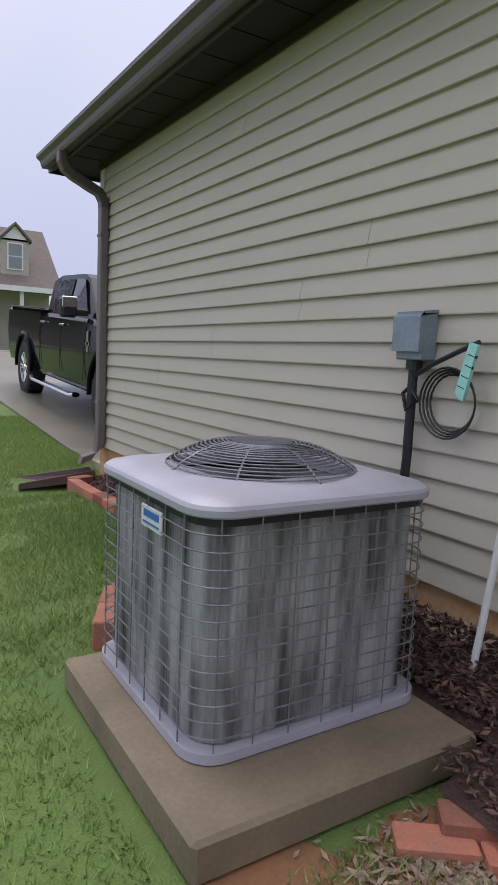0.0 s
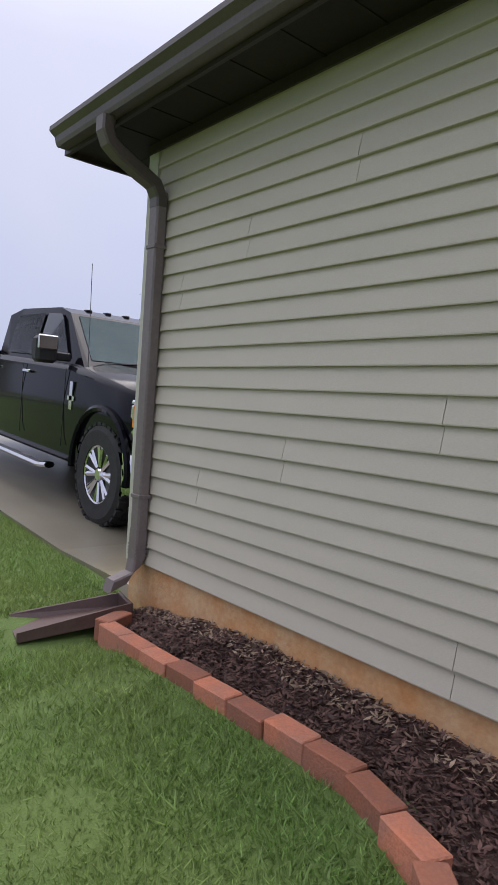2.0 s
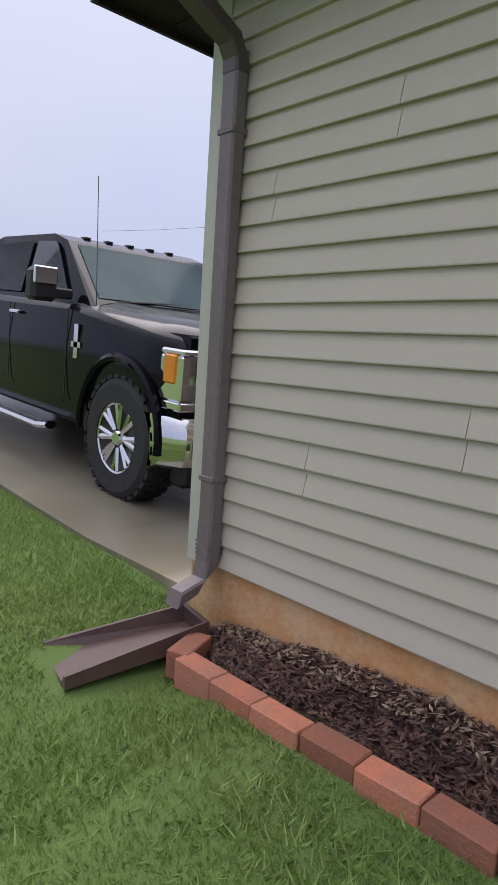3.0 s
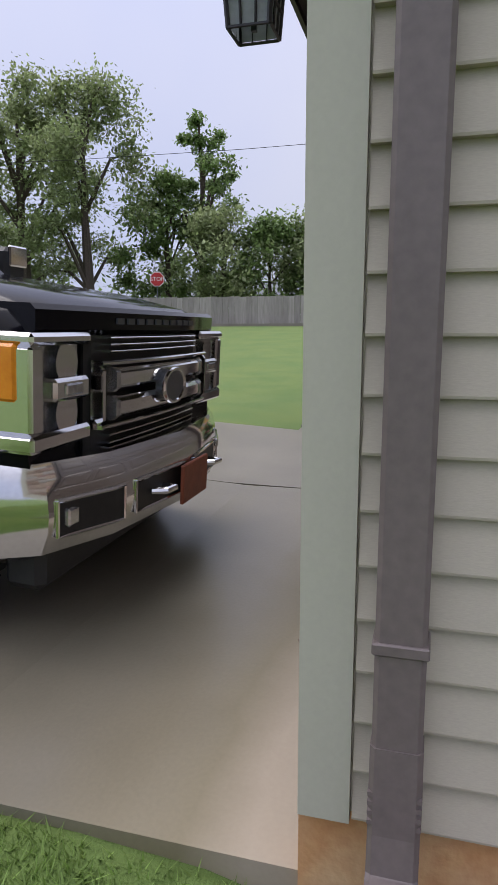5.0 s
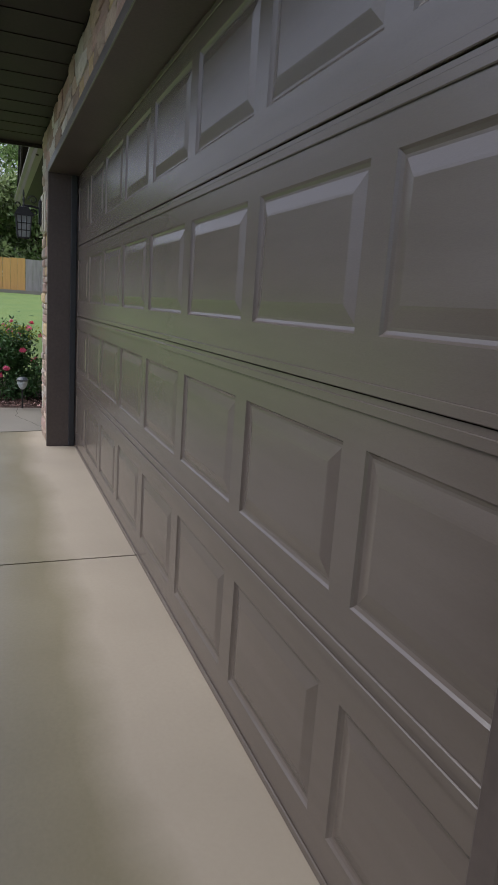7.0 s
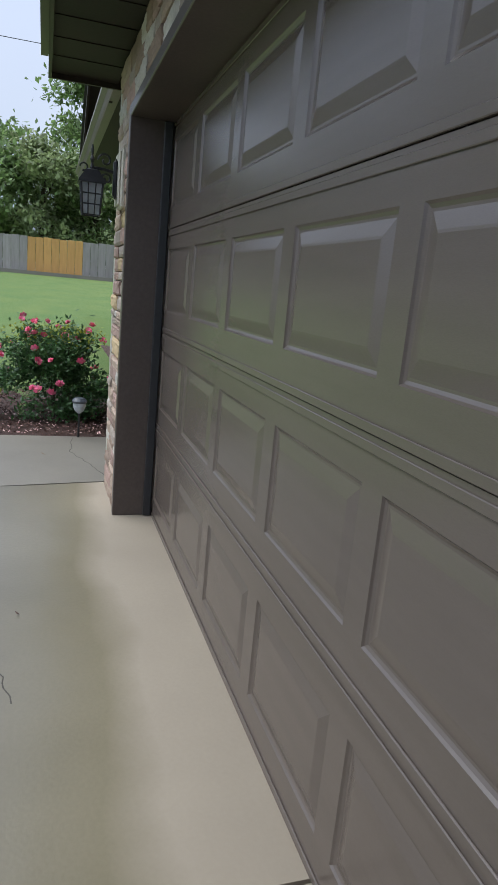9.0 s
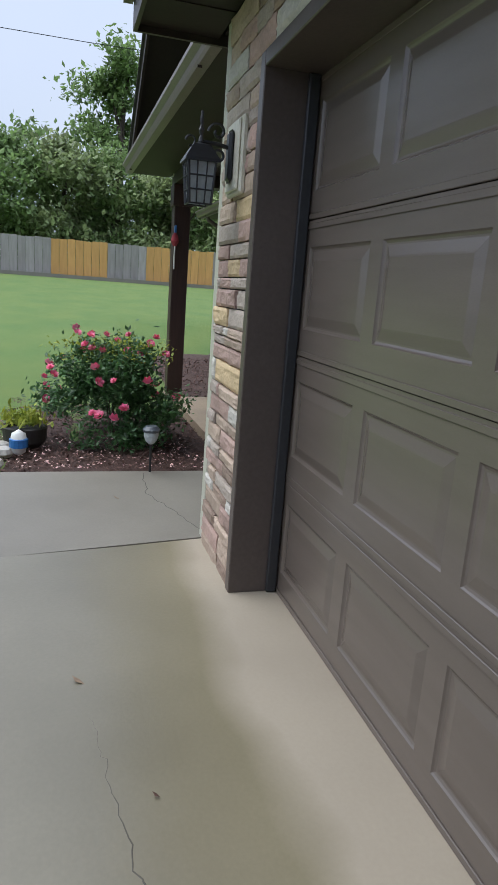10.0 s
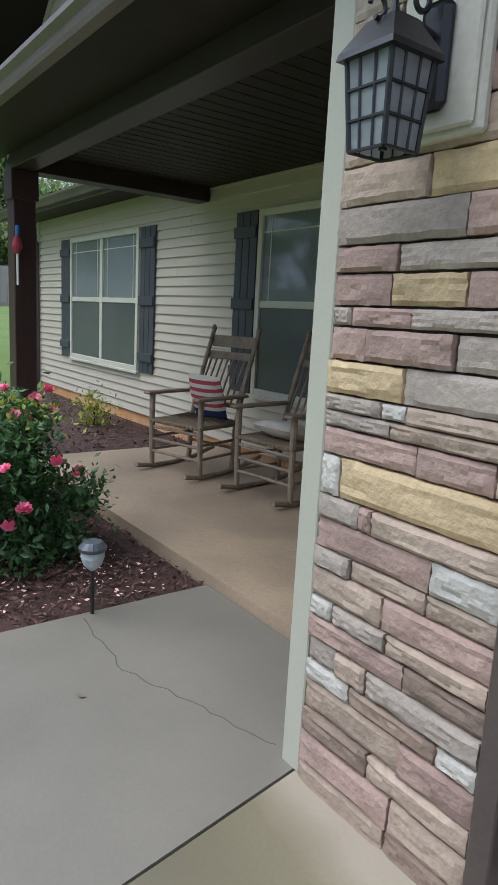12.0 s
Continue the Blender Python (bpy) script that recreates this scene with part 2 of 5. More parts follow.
def tube(path, r, sides=8, bm=None, r2=None, flat=1.0):
    """A round or flattened rod along points."""
    bm = bm or bmesh.new()
    P = [Vector(p) for p in path]
    rings = []
    ref = None
    for i, p in enumerate(P):
        d = (P[min(i + 1, len(P) - 1)] - P[max(i - 1, 0)]).normalized()
        if ref is None:
            ref = Vector((0, 0, 1)) if abs(d.z) < .9 else Vector((0, 1, 0))
        u = d.cross(ref).normalized()
        v = u.cross(d)
        ref = v
        rr = r if r2 is None else r + (r2 - r) * i / (len(P) - 1)
        rings.append([bm.verts.new(p + rr * (math.cos(k * math.tau / sides) * u + flat * math.sin(k * math.tau / sides) * v)) for k in range(sides)])
    for a, b in zip(rings, rings[1:]):
        for k in range(sides):
            bm.faces.new((a[k], a[(k + 1) % sides], b[(k + 1) % sides], b[k]))
    bm.faces.new(rings[0][::-1])
    bm.faces.new(rings[-1])
    return bm


def lathe(prof, sides=20, bm=None, at=(0, 0, 0), caps=True):
    bm = bm or bmesh.new()
    rings = [[bm.verts.new((at[0] + r * math.cos(k * math.tau / sides), at[1] + r * math.sin(k * math.tau / sides), at[2] + z)) for k in range(sides)] for r, z in prof]
    for a, b in zip(rings, rings[1:]):
        for k in range(sides):
            bm.faces.new((a[k], a[(k + 1) % sides], b[(k + 1) % sides], b[k]))
    if caps:
        bm.faces.new(rings[0][::-1])
        bm.faces.new(rings[-1])
    bmesh.ops.recalc_face_normals(bm, faces=bm.faces)
    return bm


def arc(c, r, a0, a1, n, plane="xy", z=0):
    pts = [(c[0] + r * math.cos(a0 + (a1 - a0) * i / n), c[1] + r * math.sin(a0 + (a1 - a0) * i / n)) for i in range(n + 1)]
    return pts


def rounded(x0, x1, y0, y1, r, n=4):
    return (arc((x1 - r, y1 - r), r, 0, math.pi / 2, n) + arc((x0 + r, y1 - r), r, math.pi / 2, math.pi, n)
            + arc((x0 + r, y0 + r), r, math.pi, 1.5 * math.pi, n) + arc((x1 - r, y0 + r), r, 1.5 * math.pi, math.tau, n))


def scatter(name, n, where, size, material, parent=None, label="", lean=.5, long=1.0, kind="stuff", category="", rng=None):
    """Many small leaf-like quads as one mesh; where() gives a centre."""
    rng = rng or random.Random(7)
    V, F = [], []
    for i in range(n):
        c = Vector(where(rng))
        s = size * rng.uniform(.6, 1.35)
        d = Vector((rng.gauss(0, 1), rng.gauss(0, 1), rng.gauss(0, lean))).normalized()
        u = d.cross(Vector((rng.gauss(0, .4), rng.gauss(0, .4), 1))).normalized()
        w = d.cross(u).normalized()
        k = len(V)
        V += [c - d * s * long, c + u * s * .5 + w * s * .12, c + d * s * long, c - u * s * .5 + w * s * .12]
        F.append((k, k + 1, k + 2, k + 3))
    me = bpy.data.meshes.new(name)
    me.from_pydata([tuple(v) for v in V], [], F)
    me.materials.append(material)
    ob = new(name, me)
    if parent:
        ob.parent = parent
    return tagged(ob, label, category, "", kind if not parent else "")


def smoothstep(a, b, v):
    t = min(1, max(0, (v - a) / (b - a)))
    return t * t * (3 - 2 * t)


def rise(y):
    return .06 * min(max(y - 1, 0), 14)


def ground_z(x, y):
    bank = .085 * smoothstep(-1.25, -.5, x) * smoothstep(-2.9, -2.2, y) * smoothstep(-.35, -.8, y)
    side = -.16 + .13 * smoothstep(-.45, .4, y) + bank
    front = -.03 + rise(y)
    z = side if y < .6 else -.03 + rise(y)
    right = -.03 + .066 * min(max(x - 9.5, 0), 21)
    k = smoothstep(5.5, 10, x)
    if x > 5.5:
        z = (1 - k) * (front if y > .6 else -.03) + k * right
    if x > -.3 and x < 16 and y < -.6:
        z = min(z, -.05)
    return z


# ---- ground ----
def axis_steps(lo, hi, fine_lo, fine_hi, step):
    a = list(np.arange(fine_lo, fine_hi + .01, step))
    d, v = step, fine_hi
    while v < hi:
        d *= 1.35
        v += d
        a.append(v)
    d, v = step, fine_lo
    while v > lo:
        d *= 1.35
        v -= d
        a.insert(0, v)
    return a


XS, YS = axis_steps(-500, 900, -5, 13, .3), axis_steps(-500, 900, -7, 8, .3)
gv = [(x, y, ground_z(x, y) + .006 * noise.noise((x * 2, y * 2, 0))) for y in YS for x in XS]
gw = len(XS)
gf = [(j * gw + i, j * gw + i + 1, (j + 1) * gw + i + 1, (j + 1) * gw + i) for j in range(len(YS) - 1) for i in range(gw - 1)]
me = bpy.data.meshes.new("ground")
me.from_pydata(gv, [], gf)
me.materials.append(M["lawn"])
me.shade_smooth()
tagged(new("ground", me), "bright green mown lawn on gently rising ground", "lawn", kind="structure")


def slab(name, xs, ys, z_of, thick, material, label):
    bm = bmesh.new()
    top = [[bm.verts.new((x, y, z_of(x, y))) for x in xs] for y in ys]
    for j in range(len(ys) - 1):
        for i in range(len(xs) - 1):
            bm.faces.new((top[j][i], top[j][i + 1], top[j + 1][i + 1], top[j + 1][i]))
    r = bmesh.ops.extrude_face_region(bm, geom=bm.faces[:])
    bmesh.ops.translate(bm, verts=[v for v in r["geom"] if isinstance(v, bmesh.types.BMVert)], vec=(0, 0, -thick))
    bmesh.ops.recalc_face_normals(bm, faces=bm.faces)
    return tagged(part(name, bm, material), label, "concrete", kind="structure")


def drive_z(x, y):
    return rise(y)


# driveway in two bays with a tooled joint between them
yy = [-.34, 0, .5, 1, 1.5, 2.5, 4, 6, 9, 12, 15]
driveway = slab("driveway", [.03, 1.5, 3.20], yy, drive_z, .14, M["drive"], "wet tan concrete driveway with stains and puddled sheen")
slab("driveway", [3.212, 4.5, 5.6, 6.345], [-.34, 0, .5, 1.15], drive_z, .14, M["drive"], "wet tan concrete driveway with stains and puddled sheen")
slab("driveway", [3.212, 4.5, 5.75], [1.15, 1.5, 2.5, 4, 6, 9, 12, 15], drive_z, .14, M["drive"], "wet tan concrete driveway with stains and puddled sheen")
slab("pavement", [6.352, 7.0, 7.62], [-.47, 0, .6, 1.2], lambda x, y: .004, .14, M["walk"], "pale grey concrete walkway slab")
tagged(part("road", box(-60, 60, 15, 21, rise(15) - .3, rise(15) + .004), M["drive"]), "grey street beyond the driveway", "street", kind="structure")
slab("floor_porch", [6.36, 8, 9, 10.5], [-2.34, -1.5, -.48], lambda x, y: .06, .2, M["porch"], "warm tan concrete porch slab with damp patches")

# the walkway joint runs slightly askew
for o in scene.collection.objects:
    if o.type == "MESH" and (o.name.startswith("driveway") or o.name.startswith("pavement")):
        for v in o.data.vertices:
            if 6.3 < v.co.x < 6.4:
                v.co.x -= .16 * max(0, v.co.y)

# cracks in the concrete
def crack(pts, z, r=.0024):
    rng = random.Random(len(pts))
    path = []
    for a, b in zip(pts, pts[1:]):
        for i in range(8):
            t = i / 8
            path.append((a[0] + (b[0] - a[0]) * t + rng.uniform(-.012, .012), a[1] + (b[1] - a[1]) * t + rng.uniform(-.012, .012), z))
    ob = part("crack", tube(path, r, 4, flat=.6), M["joint"])
    tagged(ob, "thin dark crack in the concrete", "crack", kind="structure")


crack([(7.58, .2), (7.1, .22), (6.7, .08), (6.42, .0)], .004)
crack([(4.0, .52), (4.25, .572), (4.43, .60), (4.70, .635), (4.9, .66), (5.1, .70), (5.36, .80)], .001)
crack([(.95, .0), (1.15, .12), (1.3, .1)], 0, .0013)

# ---- garage walls ----
E = .099
Z0 = .18


def siding(wall, axis, a, b, rows, z0, plane, out, joints):
    """Lapped vinyl courses, each length a piece. plane: wall face; out: +1 or -1 outward."""
    for k in range(rows):
        cuts = sorted(j for j in joints.get(k // 2, []) if a + .1 < j < b - .1)
        ends = [a, *cuts, b]
        z = z0 + k * E
        prof = [(plane, z), (plane + out * .018, z), (plane + out * .019, z + .005), (plane + out * .009, z + .055), (plane + out * .001, z + E - .003), (plane, z + E - .003)]
        for p, q in zip(ends, ends[1:]):
            part("siding_board", prism(prof, axis, p + .0015, q - .0015), M["siding"], wall)


def wallbox(name, label, *a):
    ob = part(name, box(*a), M["siding"])
    return tagged(ob, label, "wall", kind="structure")


wall_side = wallbox("wall_side", "sage green lapped vinyl siding wall on clay-stained foundation", .0, .16, -9, -.02, Z0 + .002, 2.7)
joints = {2: [-.656, -4.3], 3: [-1.265, -4.9], 4: [-2.033, -5.7], 5: [-2.9, -6.5], 6: [-3.356, -7], 7: [-.40, -4.05], 8: [-.93, -4.6], 9: [-1.567, -5.2], 10: [-2.3, -5.9], 11: [-2.75, -6.4], 0: [-2.15, -5.8], 1: [-3.0, -6.6]}
siding(wall_side, "y", -9, -.105, 24, Z0, 0, -1, joints)
part("foundation", box(.012, .16, -9, -.0, -.35, Z0), M["found"], wall_side, "orange clay-stained concrete foundation")
tagged(part("wall_back", box(0, 6.4, -9.2, -9.01, -.3, 2.6), M["siding"]), "sage green rear wall", "wall", kind="structure")
tagged(part("wall_inner", box(6.34, 6.46, -9.2, -.1, -.3, 2.6), M["siding"]), "sage green wall beside the porch", "wall", kind="structure")

wall_front = tagged(part("wall_garage", box(.022, .625, -.2, -.029, .0, 2.52), M["joint"]), "stacked ledge stone garage front with brown trim", "wall", kind="structure")
part("backing", box(5.75, 6.335, -.2, -.0, -.2, 2.52), M["joint"], wall_front)
part("backing", box(.61, 5.75, -.2, -.0, 2.185, 2.52), M["joint"], wall_front)
# corner boards
part("corner_board", prism([(-.020, -.102), (-.020, -.004), (.095, -.004), (.095, -.027), (-.001, -.027), (-.001, -.102)], "z", Z0 - .01, 2.5), M["trim"], wall_front, "sage green corner board")
part("corner_board", box(6.325, 6.405, -.1, .024, 0, 2.5, bevel=.004), M["trim"], wall_front, "sage green corner board")

# jambs and head trim of the garage opening
for x0, x1, y1 in ((.626, .668, .02), (5.692, 5.75, .04)):
    part("jamb", box(x0, x1, -.26, y1, .0, 2.19, bevel=.004), M["brown"], wall_front, "brown metal-clad garage jamb")
part("head_trim", box(.668, 5.692, -.26, .04, 2.132, 2.19, bevel=.004), M["brown"], wall_front, "brown metal-clad head trim")
for x0, x1 in ((.668, .69), (5.67, 5.692)):
    part("weather_strip", box(x0, x1, -.178, -.133, .005, 2.13, bevel=.004), M["strip"], wall_front, "dark grey rubber weather strip")
tagged(part("wall_garage_inside", box(.3, 6.3, -.75, -.5, -.1, 2.5), M["joint"]), "dark inside of the garage", "wall", kind="structure")

# ---- garage door ----
gdoor = thing("garage_door", (0, -.186, 0), "closed dark brown raised-panel sectional garage door", "garage door")
SH = .535
for s in range(4):
    bm = bmesh.new()
    zb, zt = s * SH + .0015, (s + 1) * SH - .0015
    p0, p1 = s * SH + .110, s * SH + .432
    cube(bm, .67, 5.69, -.04, 0, zb, p0)
    cube(bm, .67, 5.69, -.04, 0, p1, zt)
    cube(bm, .67, 5.69, 0, .006, zb, zb + .022, bevel=.002)
    cube(bm, .67, 5.69, 0, .005, zt - .034, zt - .012, bevel=.002)
    xs = [.67] + [v for i in range(8) for v in (.72 + .627 * i, 1.26 + .627 * i)] + [5.69]
    for i in range(0, len(xs), 2):
        cube(bm, xs[i], xs[i + 1], -.04, 0, p0, p1)
    sec = part("section", bm, M["door"], gdoor)
    for i in range(8):
        bm = bmesh.new()
        x0, x1 = .72 + .627 * i, 1.26 + .627 * i
        loops = []
        for inset, y in ((0, 0), (.005, -.005), (.012, -.0085), (.018, -.0085), (.050, -.001), (.056, 0), (.064, 0)):
            loops.append([bm.verts.new(v) for v in ((x0 + inset, y, p0 + inset), (x1 - inset, y, p0 + inset), (x1 - inset, y, p1 - inset), (x0 + inset, y, p1 - inset))])
        for a, b in zip(loops, loops[1:]):
            for k in range(4):
                bm.faces.new((a[k], a[(k + 1) % 4], b[(k + 1) % 4], b[k]))
        bm.faces.new(loops[-1])
        part("raised_panel", bm, M["door"], sec)
part("bottom_seal", box(.67, 5.69, -.04, .004, -.002, .006), M["black"], gdoor, "black rubber bottom seal")

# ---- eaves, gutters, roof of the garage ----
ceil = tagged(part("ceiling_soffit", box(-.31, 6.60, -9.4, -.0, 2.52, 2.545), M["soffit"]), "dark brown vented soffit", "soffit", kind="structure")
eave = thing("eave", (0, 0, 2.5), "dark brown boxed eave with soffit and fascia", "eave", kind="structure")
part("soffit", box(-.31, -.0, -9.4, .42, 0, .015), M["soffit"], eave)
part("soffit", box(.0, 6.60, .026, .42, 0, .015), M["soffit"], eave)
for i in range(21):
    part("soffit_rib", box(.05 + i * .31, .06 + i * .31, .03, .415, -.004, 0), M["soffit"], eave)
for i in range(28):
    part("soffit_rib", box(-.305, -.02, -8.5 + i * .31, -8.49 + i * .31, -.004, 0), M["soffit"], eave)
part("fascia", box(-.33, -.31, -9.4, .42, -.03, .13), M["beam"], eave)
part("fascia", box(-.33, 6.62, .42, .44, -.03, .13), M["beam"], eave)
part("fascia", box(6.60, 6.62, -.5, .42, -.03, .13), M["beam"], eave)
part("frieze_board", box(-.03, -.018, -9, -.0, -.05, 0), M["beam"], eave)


def gutter_profile(o, s, z):
    return [(o, z), (o + s * .06, z), (o + s * .07, z + .02), (o + s * .078, z + .05), (o + s * .11, z + .075), (o + s * .11, z + .10), (o + s * .102, z + .10), (o + s * .10, z + .082), (o + s * .07, z + .06), (o + s * .055, z + .012), (o + s * .008, z + .012), (o + s * .008, z + .10), (o, z + .10)]


def gutter(axis, o, s, z, a, b, label, key="brown"):
    g = thing("gutter", (0, 0, 0), label, "gutter")
    part("trough", prism(gutter_profile(o, s, z), axis, a, b), M[key], g)
    end = gutter_profile(o, s, z)[:6] + [(o, z + .10)]
    for e in (a, b):
        part("end_cap", prism(end, axis, e - .002, e + .002), M[key], g)
    return g


gutter("y", -.332, -1, 2.49, -9.3, .40, "dark brown aluminium gutter along the side eave")
roof = thing("roof", (0, 0, 0), "dark shingled hip roof of the garage", "roof", kind="structure")
bm = bmesh.new()
rv = [bm.verts.new(p) for p in ((-.38, -9.45, 2.61), (6.66, -9.45, 2.61), (6.66, .48, 2.61), (-.38, .48, 2.61), (3.1, -4.6, 4.3), (3.1, -3.2, 4.3))]
for f in ((0, 1, 4), (1, 2, 5, 4), (2, 3, 5), (3, 0, 4, 5), (3, 2, 1, 0)):
    bm.faces.new([rv[i] for i in f])
part("shingles", bm, M["shingle"], roof)
part("drip_edge", box(-.385, 6.665, .441, .485, 2.60, 2.612), M["brown"], roof)

# ---- downspout ----
ds = thing("downspout", (0, 0, 0), "dark brown ribbed downspout at the house corner", "downspout")


def rect_pipe(path, w, d, bm=None):
    """A rectangular pipe along a path in the xz plane at y, w across y."""
    bm = bm or bmesh.new()
    rings = []
    for i, (x, y, z, nx, nz) in enumerate(path):
        rings.append([bm.verts.new((x + s * nx * d / 2, y + t * w / 2, z + s * nz * d / 2)) for s, t in ((-1, -.8), (-.7, -1), (.7, -1), (1, -.8), (1, .8), (.7, 1), (-.7, 1), (-1, .8))])
    for a, b in zip(rings, rings[1:]):
        for k in range(8):
            bm.faces.new((a[k], a[(k + 1) % 8], b[(k + 1) % 8], b[k]))
    bm.faces.new(rings[0])
    bm.faces.new(rings[-1][::-1])
    bmesh.ops.recalc_face_normals(bm, faces=bm.faces)
    return bm


DY = -.185
part("shaft", rect_pipe([(-.052, DY, .30, 1, 0), (-.052, DY, 2.20, 1, 0)], .085, .065), M["spout"], ds)
part("elbow", rect_pipe([(-.385, DY, 2.49, 1, 0), (-.385, DY, 2.42, 1, .1), (-.36, DY, 2.37, .8, .6), (-.31, DY, 2.335, .45, .9), (-.18, DY, 2.275, .3, .95), (-.09, DY, 2.235, .7, .7), (-.054, DY, 2.17, 1, .1), (-.052, DY, 2.12, 1, 0)], .088, .07), M["brown"], ds)
part("outlet_elbow", rect_pipe([(-.052, DY, .38, 1, 0), (-.055, DY, .22, 1, .1), (-.075, DY, .16, .8, .6), (-.12, DY, .115, .45, .9), (-.22, DY, .08, .3, .95)], .09, .07), M["spout"], ds)
for i in range(4):
    part("crimp", box(-.088, -.016, DY - .046, DY + .046, .235 + i * .018, .243 + i * .018), M["spout"], ds)
for z in (.55, 1.9):
    part("strap", box(-.090, -.015, DY - .047, DY + .047, z, z + .022, bevel=.003), M["spout"], ds)
    part("screw", lathe([(.004, 0), (.006, .003)], 8, at=(-.05, DY, z)), M["chrome"], ds)

# ---- side bed: bricks, mulch, splash block ----
edge_pts = [Vector(p) for p in ((-.19, -.33), (-.345, -.40), (-.35, -.9), (-.335, -1.5), (-.33, -2.02), (-.44, -2.35), (-.67, -2.65), (-.93, -2.98), (-1.10, -3.30))]


def edge_at(d):
    for a, b in zip(edge_pts, edge_pts[1:]):
        L = (b - a).length
        if d <= L:
            return a + (b - a) * (d / L), math.degrees(math.atan2((b - a).y, (b - a).x))
        d -= L
    return None


def brick_thing(x, y, z, rz, rx=0, label="red clay edging brick laid in the lawn"):
    if not brick_thing.first:
        bm = box(-.098, .098, -.046, .046, -.05, .062, bevel=.005)
        brick_thing.first = part("edging_brick", bm, M["brick"])
        ob = brick_thing.first
        ob.matrix_basis = pose(x, y, z, rx, 0, rz)
    else:
        ob = copy_thing(brick_thing.first, pose(x, y, z, rx, 0, rz))
    return tagged(ob, label, "brick", "brick edging")


brick_thing.first = None
d = .1
while edge_at(d):
    p, ang = edge_at(d)
    brick_thing(p.x + random.uniform(-.008, .008), p.y, -.085 + .025 * smoothstep(-.5, -2, p.y) + random.uniform(-.005, .005), ang + random.uniform(-3, 3), random.uniform(-3, 3))
    d += .203
brick_thing(-.68, -4.50, -.185, -35, label="loose red brick lying beside the concrete pad")
brick_thing(-.56, -4.53, -.15, -38, label="loose red brick lying across another brick")
brick_thing(-.53, -4.64, -.185, -35, label="loose red brick lying beside the concrete pad")


def bed_left(y):
    best = -.34
    for a, b in zip(edge_pts, edge_pts[1:]):
        if b.y <= y <= a.y:
            best = a.x + (b.x - a.x) * (a.y - y) / max(1e-6, a.y - b.y)
    return best if y > -3.32 else (-.32 if y > -4.34 else -.62)


def mulch_z(x, y):
    f = (x - bed_left(y)) / (0.02 - bed_left(y))
    return -.10 + .13 * f * smoothstep(0, -1.2, y) + .05 * f + .02 * noise.noise((x * 6, y * 6, 0)) + .03 * smoothstep(-2, -4, y)


bm = bmesh.new()
ny, nx = 60, 14
grid = []
for j in range(ny + 1):
    y = -.26 - 5.2 * j / ny
    grid.append([bm.verts.new((bed_left(y) + .03 + (-.03 + .04 - bed_left(y)) * i / nx, y, mulch_z(bed_left(y) + (.02 - bed_left(y)) * i / nx, y) - .02)) for i in range(nx + 1)])
for j in range(ny):
    for i in range(nx):
        bm.faces.new((grid[j][i], grid[j + 1][i], grid[j + 1][i + 1], grid[j][i + 1]))
tagged(part("mulch_bed", bm, M["mulch"], smooth=True), "dark brown bark mulch bed along the foundation", "mulch", kind="stuff")


def in_side_bed(r):
    y = -.28 - 4.6 * r.random() ** 1.2
    a = bed_left(y) + .05
    x = a + (-.005 - a) * r.random()
    if x < -.31 and -4.36 < y < -3.34:
        x = -.3 * r.random()
    return x, y, mulch_z(x, y) - .012 + r.uniform(0, .012)


scatter("mulch_chips", 14000, in_side_bed, .0115, M["chips"], label="wet dark shredded bark mulch", lean=.35, long=1.5, category="mulch")
scatter("dry_mulch_chips", 1300, lambda r: (lambda p: (p[0] * .35, p[1], mulch_z(p[0] * .35, p[1]) + .0))(in_side_bed(r)), .012, M["chips_pale"], label="pale dry chips along the foundation", lean=.3, long=1.5, category="mulch")

scatter("mulch_chips", 1500, lambda r: (r.gauss(-.66, .17), r.gauss(-4.66, .13), -.146), .012, M["chips_pale"], label="dry mulch scattered on bare clay by the pad", lean=.3, long=1.5, category="mulch")

sb = thing("splash_block", (-.42, -.16, -.122), "brown plastic splash block under the downspout", "splash block", rz=-12)
bm = bmesh.new()
prof = [(-.14, .085), (-.125, .085), (-.105, .018), (.105, .018), (.125, .085), (.14, .085), (.145, 0), (-.145, 0)]
a = [bm.verts.new((.30, p[0] * .75, p[1] + .05)) for p in prof]
b = [bm.verts.new((-.28, p[0] * 1.1, p[1] * .55)) for p in prof]
for k in range(8):
    bm.faces.new((a[k], a[(k + 1) % 8], b[(k + 1) % 8], b[k]))
bm.faces.new(a)
bm.faces.new(b[::-1])
bmesh.ops.recalc_face_normals(bm, faces=bm.faces)
part("tray", bm, M["splash"], sb)
part("back_lip", box(.285, .31, -.105, .105, .05, .135, bevel=.006), M["splash"], sb)

# ---- air conditioner on its pad ----
pad = tagged(part("concrete_pad", box(-1.245, -.33, -4.335, -3.36, -.16, -.05, bevel=.012), M["pad"]), "tan concrete pad under the air conditioner", "concrete pad")
AX0, AX1, AY0, AY1 = -1.125, -.345, -4.11, -3.37
ac = thing("air_conditioner", (0, 0, -.05), "weathered grey air conditioner with streaked sides and wire guard", "air conditioner")
part("base_pan", prism(rounded(AX0 - .015, AX1 + .015, AY0 - .015, AY1 + .015, .10, 8), "z", .004, .032), M["acrim"], ac, "pale grey base pan")
